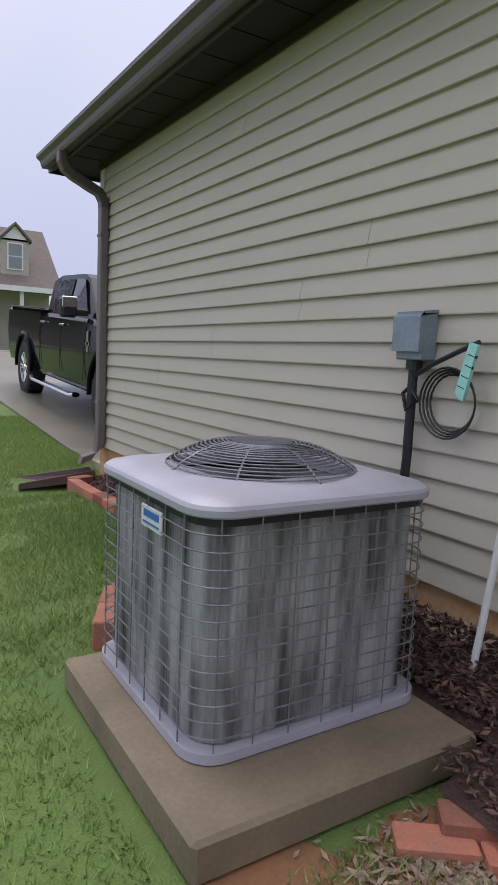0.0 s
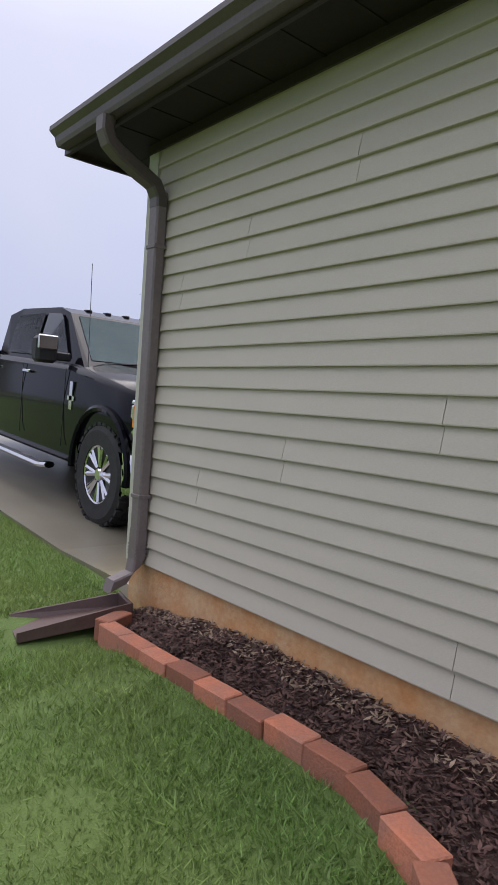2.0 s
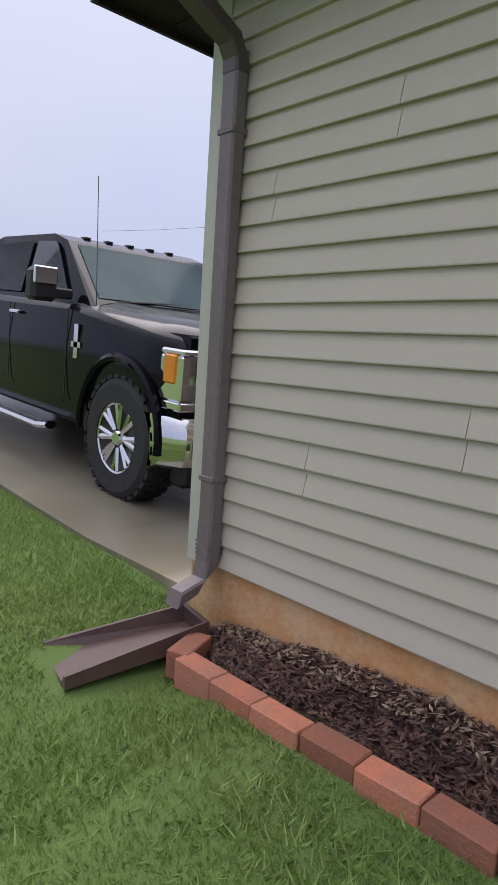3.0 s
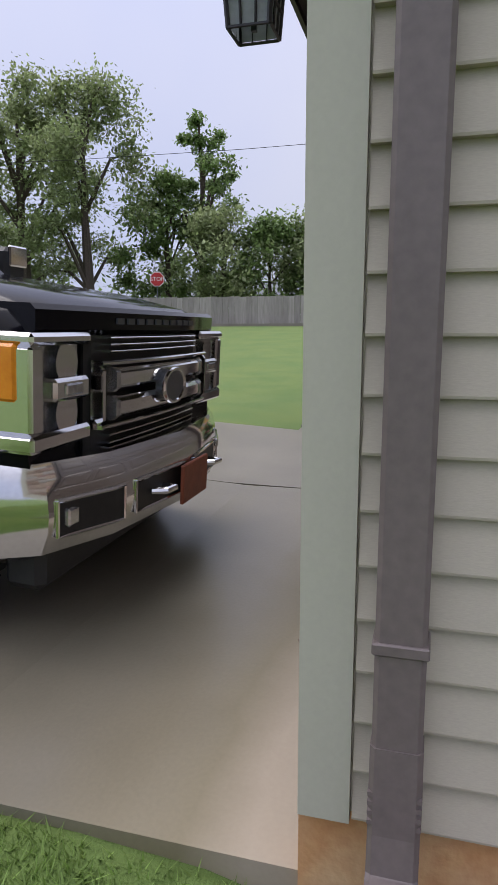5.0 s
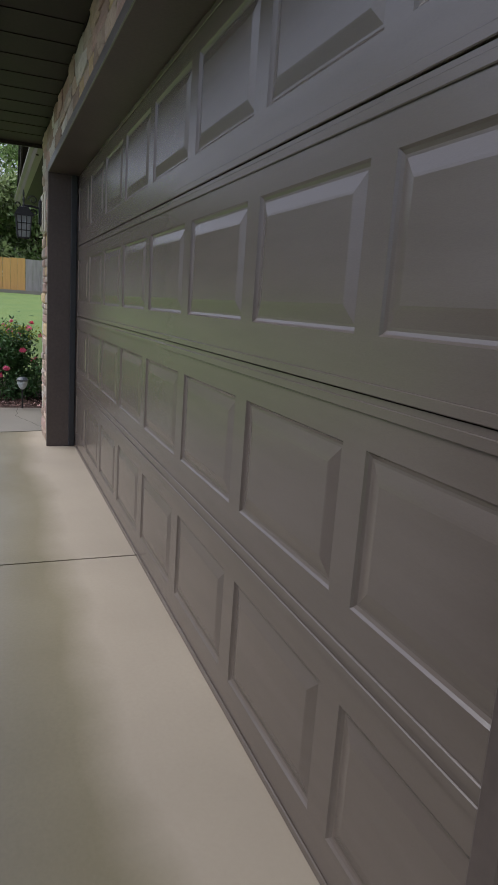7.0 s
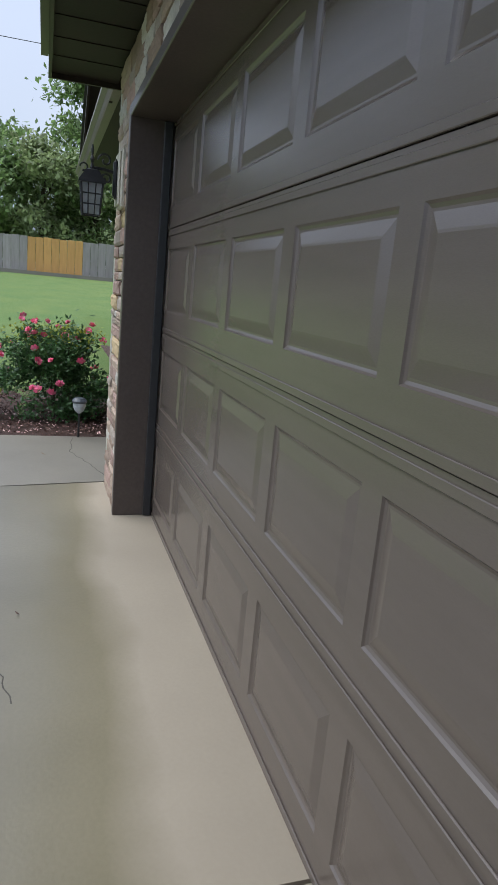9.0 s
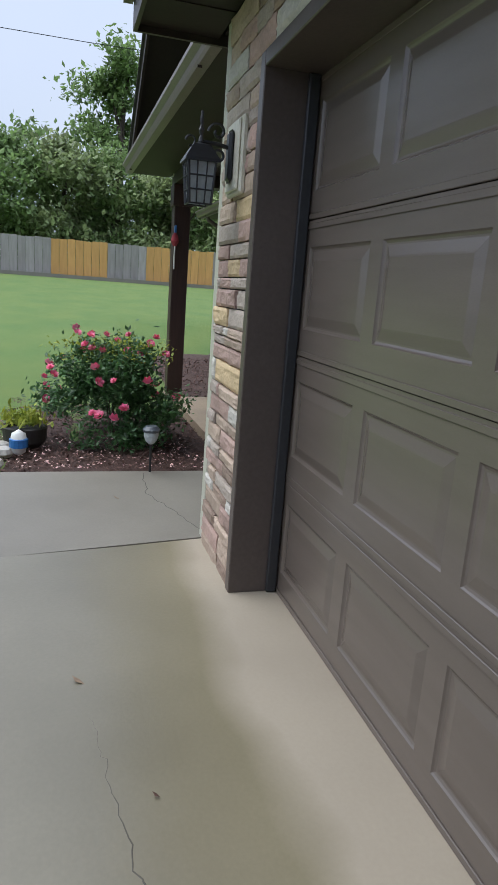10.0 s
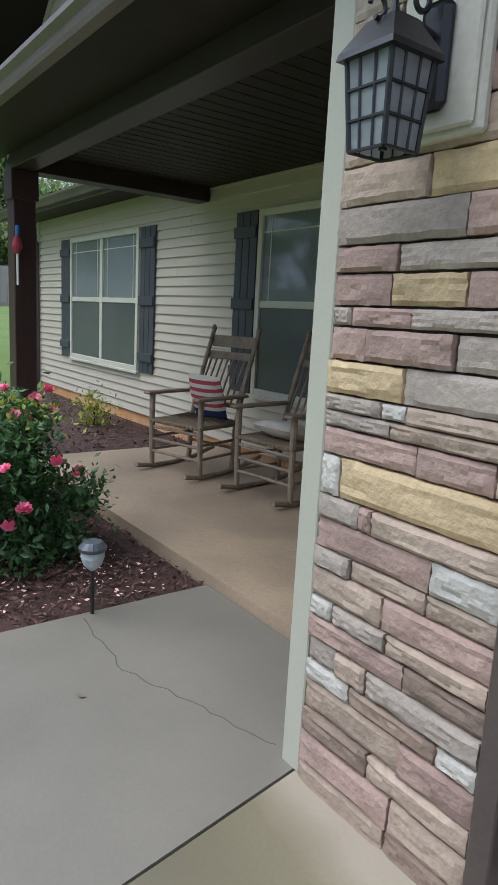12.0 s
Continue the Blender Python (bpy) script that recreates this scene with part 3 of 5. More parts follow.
# finned coil wall
bm = bmesh.new()
loop = rounded(AX0 + .02, AX1 - .02, AY0 + .02, AY1 - .02, .09, 6)
fin = []
for i, (p, q) in enumerate(zip(loop, loop[1:] + loop[:1])):
    L = math.dist(p, q)
    n = max(1, int(L / .008))
    for k in range(n):
        fin.append((p[0] + (q[0] - p[0]) * k / n, p[1] + (q[1] - p[1]) * k / n))
cx, cy = (AX0 + AX1) / 2, (AY0 + AY1) / 2
fin = [(cx + (x - cx) * (1 - (.004 if i % 2 else 0)), cy + (y - cy) * (1 - (.004 if i % 2 else 0))) for i, (x, y) in enumerate(fin)]
part("coil", prism(fin, "z", .035, .63), M["steel"], ac, "dark stained coil fins")
guard = rounded(AX0 - .010, AX1 + .010, AY0 - .010, AY1 + .010, .10, 6)
for z in np.arange(.07, .61, .0445):
    part("guard_wire", tube([(x, y, z) for x, y in guard + guard[:1]], .0024, 5), M["wire"], ac)
gl = guard + guard[:1]
tot = sum(math.dist(a, b) for a, b in zip(gl, gl[1:]))
for k in range(26):
    d = tot * k / 26
    for a, b in zip(gl, gl[1:]):
        L = math.dist(a, b)
        if d <= L:
            x, y = a[0] + (b[0] - a[0]) * d / L, a[1] + (b[1] - a[1]) * d / L
            part("guard_wire", tube([(x, y, .03), (x, y, .645)], .0024, 5), M["wire"], ac)
            break
        d -= L
# solid black ring paints the shade that the lid's overhang casts
part("shadow_band", prism(rounded(AX0, AX1, AY0, AY1, .09), "z", .622, .655), M["black"], ac, "black band standing in for the shade under the lid")
# lid with a rounded rim and a round opening
bm = bmesh.new()
R = .30
lo = rounded(AX0 - .020, AX1 + .020, AY0 - .020, AY1 + .020, .11, 8)
rings = []
for inset, z in ((.022, .643), (.004, .645), (0, .650), (0, .666), (.005, .676), (.016, .684), (.06, .696), (.10, .702)):
    k = 1 - inset / .4
    rings.append([bm.verts.new((cx + (x - cx) * k, cy + (y - cy) * k, z)) for x, y in lo])
ang = [math.atan2(y - cy, x - cx) for x, y in lo]
rings.append([bm.verts.new((cx + R * math.cos(a), cy + R * math.sin(a), .705)) for a in ang])
rings.append([bm.verts.new((cx + R * .98 * math.cos(a), cy + R * .98 * math.sin(a), .67)) for a in ang])
for a, b in zip(rings, rings[1:]):
    for k in range(len(a)):
        bm.faces.new((a[k], a[(k + 1) % len(a)], b[(k + 1) % len(a)], b[k]))
bmesh.ops.recalc_face_normals(bm, faces=bm.faces)
part("lid", bm, M["acrim"], ac, "pale grey painted lid rim", smooth=True).data.set_sharp_from_angle(angle=radians(24))
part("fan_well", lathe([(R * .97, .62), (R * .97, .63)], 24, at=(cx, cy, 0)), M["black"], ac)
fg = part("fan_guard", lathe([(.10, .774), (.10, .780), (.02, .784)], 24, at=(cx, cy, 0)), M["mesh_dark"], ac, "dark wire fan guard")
for i in range(15):
    r = .11 + i * .0135
    z = .778 - .07 * ((r - .1) / .2) ** 2
    part("guard_ring", tube([(cx + r * math.cos(t), cy + r * math.sin(t), z) for t in np.linspace(0, math.tau, 37)], .0026, 5), M["wire"], fg)
for k in range(8):
    t = k * math.tau / 8
    part("guard_spoke", tube([(cx + r * math.cos(t), cy + r * math.sin(t), .776 - .07 * ((r - .1) / .2) ** 2) for r in np.linspace(.09, .31, 6)], .004, 5), M["wire"], fg)
for k in range(3):
    t = k * math.tau / 3
    part("fan_blade", tube([(cx + .05 * math.cos(t), cy + .05 * math.sin(t), .66), (cx + .25 * math.cos(t), cy + .25 * math.sin(t), .66)], .06, 6, flat=.15), M["mesh_dark"], ac)
tag = part("name_plate", box(AX0 - .012, AX0 - .006, AY0 + .225, AY0 + .365, .55, .613, bevel=.002), M["white"], ac, "small white and blue maker's plate")
part("print_bar", box(AX0 - .0135, AX0 - .0115, AY0 + .24, AY0 + .345, .582, .602), M["bluetag"], tag)
part("print_bar", box(AX0 - .0135, AX0 - .0115, AY0 + .24, AY0 + .35, .563, .569), M["bluetag"], tag)

# disconnect box, conduit, cables
db = thing("disconnect_box", (0, -3.70, 1.09), "grey electrical disconnect box on the siding", "electrical box")
part("body", box(-.090, -.012, -.064, .064, -.085, .085, bevel=.005), M["boxgrey"], db)
part("cover", prism([(-.108, -.055), (-.090, -.055), (-.090, .09), (-.02, .098), (-.02, .088), (-.100, .08), (-.108, .07)], "y", -.068, .068), M["boxgrey"], db)
part("hub", lathe([(.03, -.12), (.03, -.085)], 12, at=(-.055, 0, 0)), M["black"], db)
part("conduit", tube([(-.055, 0, -.10), (-.055, .0, -.45), (-.06, .005, -.62), (-.10, .02, -.80)], .018, 10), M["black"], db, "black flexible conduit")
cb = thing("cable_bundle", (-.04, -3.9, .92), "coiled black cables with a mint green connector strip", "cable")
for k in range(4):
    r = .10 + .008 * k
    part("cable_loop", tube([(-.01 * k, .02 + 1.25 * r * math.cos(t) * .8, -.06 + r * math.sin(t)) for t in np.linspace(0, math.tau, 25)], .004, 5), M["black"], cb)
part("cable", tube([(-.02, .2, .02), (-.03, .1, .07), (-.03, -.02, .12), (-.03, -.10, .15)], .009, 6), M["black"], cb)
part("cable", tube([(-.02, .2, -.02), (-.03, .15, -.06), (-.03, .21, -.10), (-.02, .24, -.04), (-.02, .19, .0)], .008, 6), M["black"], cb)
strip = part("connector_strip", prism([(-.11, .14), (-.075, .15), (-.03, -.02), (-.065, -.05)], "x", -.05, -.035), M["teal"], cb, "mint green label strip")
for k in range(4):
    part("connector", tube([(-.045, -.075 + .012 * k, .11 - .035 * k), (-.045, -.105 + .012 * k, .10 - .035 * k)], .006, 6), M["black"], cb)
wp = thing("white_pipe", (-.12, -4.13, -.02), "thin white plastic pipe leaning on the wall", "pipe")
part("pipe", tube([(0, 0, .02), (.06, -.04, .7), (.085, -.06, 1.0)], .013, 10), M["white"], wp)
tagged(part("wall_vent", box(-.045, -.018, -4.16, -4.06, 1.28, 1.40, bevel=.004), M["trim"]), "sage plastic block on the siding", "wall block")

# ---- pickup truck ----
truck = thing("pickup_truck", (.60, 1.66, rise(1.66) - .012), "black four-door pickup truck with chrome trim, wet from rain", "truck", rx=3.3)
TW = 1.90


def lofted(secs, material, name, parent, label="", smooth=True):
    """Rings of points given section by section, skinned and capped."""
    bm = bmesh.new()
    rings = [[bm.verts.new(p) for p in s] for s in secs]
    n = len(rings[0])
    for a, b in zip(rings, rings[1:]):
        for k in range(n):
            bm.faces.new((a[k], a[(k + 1) % n], b[(k + 1) % n], b[k]))
    bm.faces.new(rings[0])
    bm.faces.new(rings[-1])
    bmesh.ops.recalc_face_normals(bm, faces=bm.faces)
    ob = part(name, bm, material, parent, label, smooth)
    if smooth:
        md = ob.modifiers.new("edges", "EDGE_SPLIT")
        md.split_angle = radians(32)
    return ob


def ring(y, z0, z1, inset=0, crown=.02, tuck=.05):
    """A body cross-section at y with rounded shoulders, between sill z0 and top z1."""
    a, b = inset, TW - inset
    h = z1 - z0
    return [(a + tuck, y, z0), (a + .015, y, z0 + .25 * h), (a, y, z0 + .6 * h), (a + .02, y, z1 - .06), (a + .07, y, z1 - .01), (a + .3, y, z1 + crown),
            (b - .3, y, z1 + crown), (b - .07, y, z1 - .01), (b - .02, y, z1 - .06), (b, y, z0 + .6 * h), (b - .015, y, z0 + .25 * h), (b - tuck, y, z0)]


def with_arches(ob, hubs):
    """Cut round wheel arches through a body."""
    for y, z in hubs:
        c = part("arch_cutter", tube([(-.3, y, z), (TW + .3, y, z)], .52, 28), M["black"])
        md = ob.modifiers.new("arch", "BOOLEAN")
        md.object, md.solver = c, "EXACT"
        dg = bpy.context.evaluated_depsgraph_get()
        c.parent = ob.parent
        bpy.context.view_layer.update()
        dg.update()
        me2 = bpy.data.meshes.new_from_object(ob.evaluated_get(dg))
        ob.modifiers.clear()
        ob.data = me2
        bpy.data.objects.remove(c)
    return ob


body = lofted([ring(-.60, .55, 1.10, .06), ring(-.52, .5, 1.16, .02, .03), ring(-.2, .45, 1.20, 0, .05), ring(.6, .42, 1.29, 0, .05), ring(.75, .42, 1.31, 0, .01), ring(2.92, .42, 1.33, 0, .0)], M["paint"], "front_body", truck, smooth=False)
with_arches(body, [(0, .46)])
body.data.shade_smooth()
body.modifiers.new("edges", "EDGE_SPLIT").split_angle = radians(40)
bed = lofted([ring(2.95, .44, 1.37, 0, 0), ring(5.2, .48, 1.38, .01, 0)], M["paint"], "bed", truck, smooth=False)
with_arches(bed, [(3.9, .46)])
# cabin
cab = lofted([[(.10 + .0, .62, 1.28), (.14, .62, 1.30), (TW - .14, .62, 1.30), (TW - .10, .62, 1.28)],
              [(.10, 1.30, 1.28), (.23, 1.30, 1.80), (TW - .23, 1.30, 1.80), (TW - .10, 1.30, 1.28)],
              [(.10, 1.55, 1.28), (.24, 1.55, 1.86), (TW - .24, 1.55, 1.86), (TW - .10, 1.55, 1.28)],
              [(.10, 2.6, 1.28), (.24, 2.6, 1.86), (TW - .24, 2.6, 1.86), (TW - .10, 2.6, 1.28)],
              [(.10, 2.9, 1.28), (.20, 2.88, 1.78), (TW - .20, 2.88, 1.78), (TW - .10, 2.9, 1.28)]], M["paint"], "cab", truck, smooth=False)


def quad(name, pts, material, parent, label="", lift=(0, 0, 0), thick=.006):
    bm = bmesh.new()
    f = bm.faces.new([bm.verts.new(Vector(p) + Vector(lift)) for p in pts])
    bmesh.ops.solidify(bm, geom=[f], thickness=thick)
    return part(name, bm, material, parent, label)


# the windscreen's paleness is painted reflection, set in its base colour
quad("windscreen", [(.20, .70, 1.345), (TW - .20, .70, 1.345), (TW - .30, 1.27, 1.765), (.30, 1.27, 1.765)], M["shield"], truck, "teal windscreen with a pale sky reflection painted in", (0, -.012, .012))
for x, s in ((0, 1), (TW, -1)):
    quad("side_window", [(x + s * .115, .98, 1.36), (x + s * .115, 1.78, 1.36), (x + s * .222, 1.78, 1.80), (x + s * .222, 1.45, 1.79), (x + s * .205, 1.36, 1.74)], M["glass"], truck, "dark side window glass", (-s * .016, 0, 0))
    quad("side_window", [(x + s * .115, 1.86, 1.36), (x + s * .115, 2.62, 1.36), (x + s * .215, 2.62, 1.78), (x + s * .222, 1.86, 1.80)], M["glass"], truck, "dark side window glass", (-s * .016, 0, 0))
    for y in (.78, 1.83, 2.90):
        part("door_seam", box(x - .003, x + .003, y, y + .007, .55, 1.26), M["black"], truck)
    for y in (1.62, 2.62):
        part("door_handle", box(x - s * .03, x, y, y + .17, 1.17, 1.20, bevel=.006) if s > 0 else box(x, x + .03, y, y + .17, 1.17, 1.20, bevel=.006), M["chrome"], truck, "chrome door handle")
    part("running_board", tube([(x - s * .06, .85, .36), (x - s * .08, 1.0, .34), (x - s * .08, 2.9, .34), (x - s * .06, 3.05, .36)], .055, 8, flat=.6), M["chrome"], truck, "chrome running board")
    mirror = part("mirror", box(min(x - s * .07, x - s * .27), max(x - s * .07, x - s * .27), .82, .96, 1.29, 1.53, bevel=.03), M["black"], truck, "tall black tow mirror")
    part("mirror_cap", box(min(x - s * .08, x - s * .265), max(x - s * .08, x - s * .265), .805, .83, 1.41, 1.54, bevel=.01), M["chrome"], mirror, "chrome mirror cap")
    part("mirror_arm", box(min(x + s * .08, x - s * .1), max(x + s * .08, x - s * .1), .87, .93, 1.32, 1.40, bevel=.012), M["black"], mirror)
    part("fender_badge", box(x - .008 if s > 0 else x, x if s > 0 else x + .008, .56, .70, .98, 1.02), M["chrome"], truck, "chrome fender vent badge")
    part("fender_vent", box(x - .008 if s > 0 else x - .002, x + .002 if s > 0 else x + .008, .60, .66, .90, 1.15), M["chrome"], truck)
    # wheel-arch lips
    for y in (0, 3.9):
        part("arch_lip", tube([(x - s * .008, y + .505 * math.cos(t), .46 + .515 * math.sin(t)) for t in np.linspace(-.1, math.pi + .1, 20)], .03, 6), M["paint"], truck)
part("underbody", box(.25, TW - .25, -.45, 5.1, .34, .58), M["black"], truck)
part("bed_rail_cap", box(.0, .09, 2.96, 5.2, 1.37, 1.39, bevel=.006), M["black"], truck)
part("antenna", tube([(.10, .55, 1.30), (.085, .60, 2.20)], .003, 5), M["black"], truck)
for k in range(5):
    part("roof_marker", box(.5 + k * .22, .56 + k * .22, 1.52, 1.60, 1.855, 1.874, bevel=.004), M["black"], truck)
part("wiper", tube([(.35, .66, 1.34), (.75, .70, 1.365), (1.0, .72, 1.372)], .008, 5), M["black"], truck)
part("wiper", tube([(1.05, .66, 1.34), (1.4, .70, 1.365), (1.65, .72, 1.372)], .008, 5), M["black"], truck)
# front end
part("grille_back", box(.40, TW - .40, -.63, -.56, .63, 1.10, bevel=.02), M["black"], truck)
GX0, GX1, GZ0, GZ1 = .40, TW - .40, .735, .985


def bow(x):
    """How far the nose stands forward at x."""
    k = (x - TW / 2) / (TW / 2)
    return -.715 + .07 * k * k


def bowed(x0, x1, z0, z1, depth, n=10, nose=0.0):
    """A bar that follows the nose, its front edges rounded."""
    secs = []
    for i in range(n + 1):
        x = x0 + (x1 - x0) * i / n
        y, r = bow(x) - nose, min(.018, (z1 - z0) / 3)
        secs.append([(x, y + depth, z0), (x, y + r, z0), (x, y, z0 + r), (x, y, z1 - r), (x, y + r, z1), (x, y + depth, z1)])
    return secs


for z0, z1 in ((GZ0 + .03, GZ0 + .112), (GZ1 - .112, GZ1 - .03)):
    lofted(bowed(GX0 + .10, GX1 - .10, z0, z1, .06), M["chrome"], "grille_bar", truck, "broad chrome grille bar")
for z0, z1 in ((GZ0, GZ0 + .016), (GZ1 - .016, GZ1)):
    lofted(bowed(GX0, GX1, z0, z1, .05), M["chrome"], "grille_frame", truck, "chrome grille frame")
for x in (GX0, GX1 - .018):
    lofted(bowed(x, x + .018, GZ0 + .016, GZ1 - .016, .05, 1), M["chrome"], "grille_frame", truck, "chrome grille frame")
for x in (GX0 + .085, GX1 - .115):
    for z0, z1 in ((GZ0 + .025, GZ0 + .118), (GZ1 - .118, GZ1 - .025)):
        lofted(bowed(x, x + .03, z0, z1, .05, 1, .004), M["lens"], "grille_cap", truck, "chrome end cap of a grille bar")
for z in (1.015, 1.04, 1.065, .70, .67):
    lofted(bowed(.50, TW - .50, z - .004, z + .004, .04, 8, -.03), M["chrome"], "grille_slat", truck)
bm = tube([(TW / 2, -.70, .86), (TW / 2, -.745, .86)], .066, 28)
for v in bm.verts:
    v.co.x = TW / 2 + (v.co.x - TW / 2) * 1.6
part("badge", bm, M["solar"], truck, "oval dark maker's badge")
part("badge_ring", tube([(TW / 2 + .115 * math.cos(t), -.745, .86 + .072 * math.sin(t)) for t in np.linspace(0, math.tau, 33)], .009, 6), M["chrome"], truck)
# black nose of the hood with raised lettering bars
lofted(bowed(.10, TW - .10, 1.075, 1.175, .22, 12, -.045), M["paint"], "hood_nose", truck, "black front lip of the hood")
for i in range(10):
    x = .56 + i * .083
    part("hood_letter", box(x, x + .055, bow(x) + .038, bow(x) + .050, 1.115, 1.138), M["solar"], truck)
for x0, x1, o in ((.02, .385, 0), (TW - .385, TW - .02, 1)):
    hl = part("headlight", box(x0 + .02, x1 - .02, -.615, -.40, .735, 1.065, bevel=.015), M["lens"], truck, "clear headlight with bright reflectors")
    out0, out1 = (x0, x0 + .075) if not o else (x1 - .075, x1)
    part("headlight_frame", box(x0, x1, -.655, -.42, 1.045, 1.085, bevel=.012), M["chrome"], hl, "chrome headlight frame")
    part("headlight_frame", box(x0, x1, -.655, -.42, .705, .765, bevel=.012), M["chrome"], hl, "chrome headlight frame")
    part("headlight_frame", box(out0, out1, -.650, -.42, .764, 1.046, bevel=.012), M["chrome"], hl, "chrome headlight frame")
    c = (out1 + x1) / 2 if not o else (x0 + out0) / 2
    for z in (.815, .985):
        part("lamp_bowl", lathe([(.02, 0), (.055, .02), (.068, .03), (.07, .03)], 16), M["chrome"], hl).matrix_basis = pose(c, -.612, z, 90, 0, 0)
    clip = part("lamp_bracket", box(c - .11, c + .11, -.668, -.60, .862, .938, bevel=.012), M["chrome"], hl, "chrome bracket between the lamps")
    part("projector", box(c - .055, c + .055, -.676, -.660, .880, .920, bevel=.006), M["lens"], clip)
    ax = x0 - .010 if not o else x1 - .020
    part("amber_marker", box(ax, ax + .030, -.60, -.47, .87, 1.05, bevel=.010), M["amber"], hl, "amber side marker lens")
# bumper
bz0, bz1 = .32, .66
BX = (.0, .0, .10, .4, TW / 2, TW - .4, TW - .10, TW, TW)
BY = (-.40, -.52, -.66, -.77, -.83, -.77, -.66, -.52, -.40)
secs = [[(x, yb + .10, bz0), (x, yb + .03, bz0 + .03), (x, yb + .004, bz0 + .11), (x, yb, bz0 + .17), (x, yb + .012, bz1 - .05), (x, yb + .05, bz1), (x, yb + .14, bz1)] for x, yb in zip(BX, BY)]
lofted(secs, M["chrome"], "bumper", truck, "wide chrome front bumper")


def bumper_y(x):
    return float(np.interp(x, BX[1:-1], BY[1:-1]))


def bumper_opening(x0, x1, z0, z1):
    """A black patch on the bumper's face, painting a pocket's shade, with a rolled chrome rim."""
    xs = np.linspace(x0, x1, 7)
    ob = lofted([[(x, bumper_y(x) + d, z) for d, z in ((.012, z0), (-.003, z0), (-.003, z1), (.012, z1))] for x in xs], M["black"], "bumper_opening", truck, "black patch painted as a shaded opening in the bumper", smooth=False)
    rim = [(x, bumper_y(x) - .002, z1) for x in xs] + [(x, bumper_y(x) - .002, z0) for x in xs[::-1]]
    part("opening_rim", tube(rim + rim[:1], .008, 6), M["chrome"], ob, "rolled chrome rim")
    return ob


for x0, x1 in ((.13, .42), (.50, .90), (TW - .90, TW - .50), (TW - .42, TW - .13)):
    bumper_opening(x0, x1, .41, .535)
for x in (.20, TW - .20):
    part("fog_lamp", box(x - .045, x + .045, bumper_y(x) - .008, bumper_y(x) + .02, .44, .505, bevel=.008), M["lens"], truck, "small square fog lamp")
for x in (.66, TW - .66):
    part("tow_hook", tube([(x - .05, -.80, .47), (x - .03, -.855, .474), (x + .03, -.865, .474), (x + .05, -.80, .47)], .014, 8), M["chrome"], truck, "steel tow hook")
part("front_plate", box(TW / 2 - .15, TW / 2 + .15, -.862, -.845, .37, .54, bevel=.004), M["rust"], truck, "dark red front plate")
part("air_dam", box(.12, TW - .12, -.62, -.46, .20, .38, bevel=.03), M["black"], truck)
# wheels
def wheel(x, y, s):
    z = .385
    w = part("wheel", box(0, .01, -.01, .01, -.01, .01), M["black"], truck)
    w.location, w.scale = (x, y, .42), (1, 1.12, 1.12)
    ty = lathe([(.22, -.13), (.33, -.135), (.365, -.115), (.378, -.07), (.378, .07), (.365, .115), (.33, .135), (.22, .13)], 36, caps=False)
    bmesh.ops.rotate(ty, verts=ty.verts, matrix=Matrix.Rotation(math.pi / 2, 3, "Y"))
    part("tyre", ty, M["rubber"], w, "knobbly black tyre")
    bm = bmesh.new()
    for k in range(30):
        a = k * math.tau / 30
        for o in (-.09, 0, .09):
            m = Matrix.Translation((o, 0, 0)) @ Matrix.Rotation(a + (.1 if o else 0), 4, "X") @ Matrix.Translation((0, 0, .38))
            bmesh.ops.create_cube(bm, size=1, matrix=m @ Matrix.Diagonal((.06, .05, .022, 1)))
    part("tread", bm, M["rubber"], w)
    rim = lathe([(.225, -.10), (.225, .10), (.19, .11), (.05, .075), (.05, -.1)], 28)
    bmesh.ops.rotate(rim, verts=rim.verts, matrix=Matrix.Rotation(-s * math.pi / 2, 3, "Y"))
    part("rim", rim, M["black"], w)
    bm = bmesh.new()
    for k in range(8):
        a = k * math.tau / 8
        for da in (-.13, .13):
            tube([(-s * .095, .06 * math.sin(a), .06 * math.cos(a)), (-s * .105, .205 * math.sin(a + da), .205 * math.cos(a + da))], .021, 6, bm)
    tube([(-s * .11, .218 * math.sin(t), .218 * math.cos(t)) for t in np.linspace(0, math.tau, 33)], .014, 6, bm)
    tube([(-s * .08, 0, 0), (-s * .125, 0, 0)], .06, 14, bm, r2=.04)
    part("spokes", bm, M["chrome"], w, "chrome alloy spokes")


for y in (0, 3.9):
    wheel(.12, y, 1)
    wheel(TW - .12, y, -1)

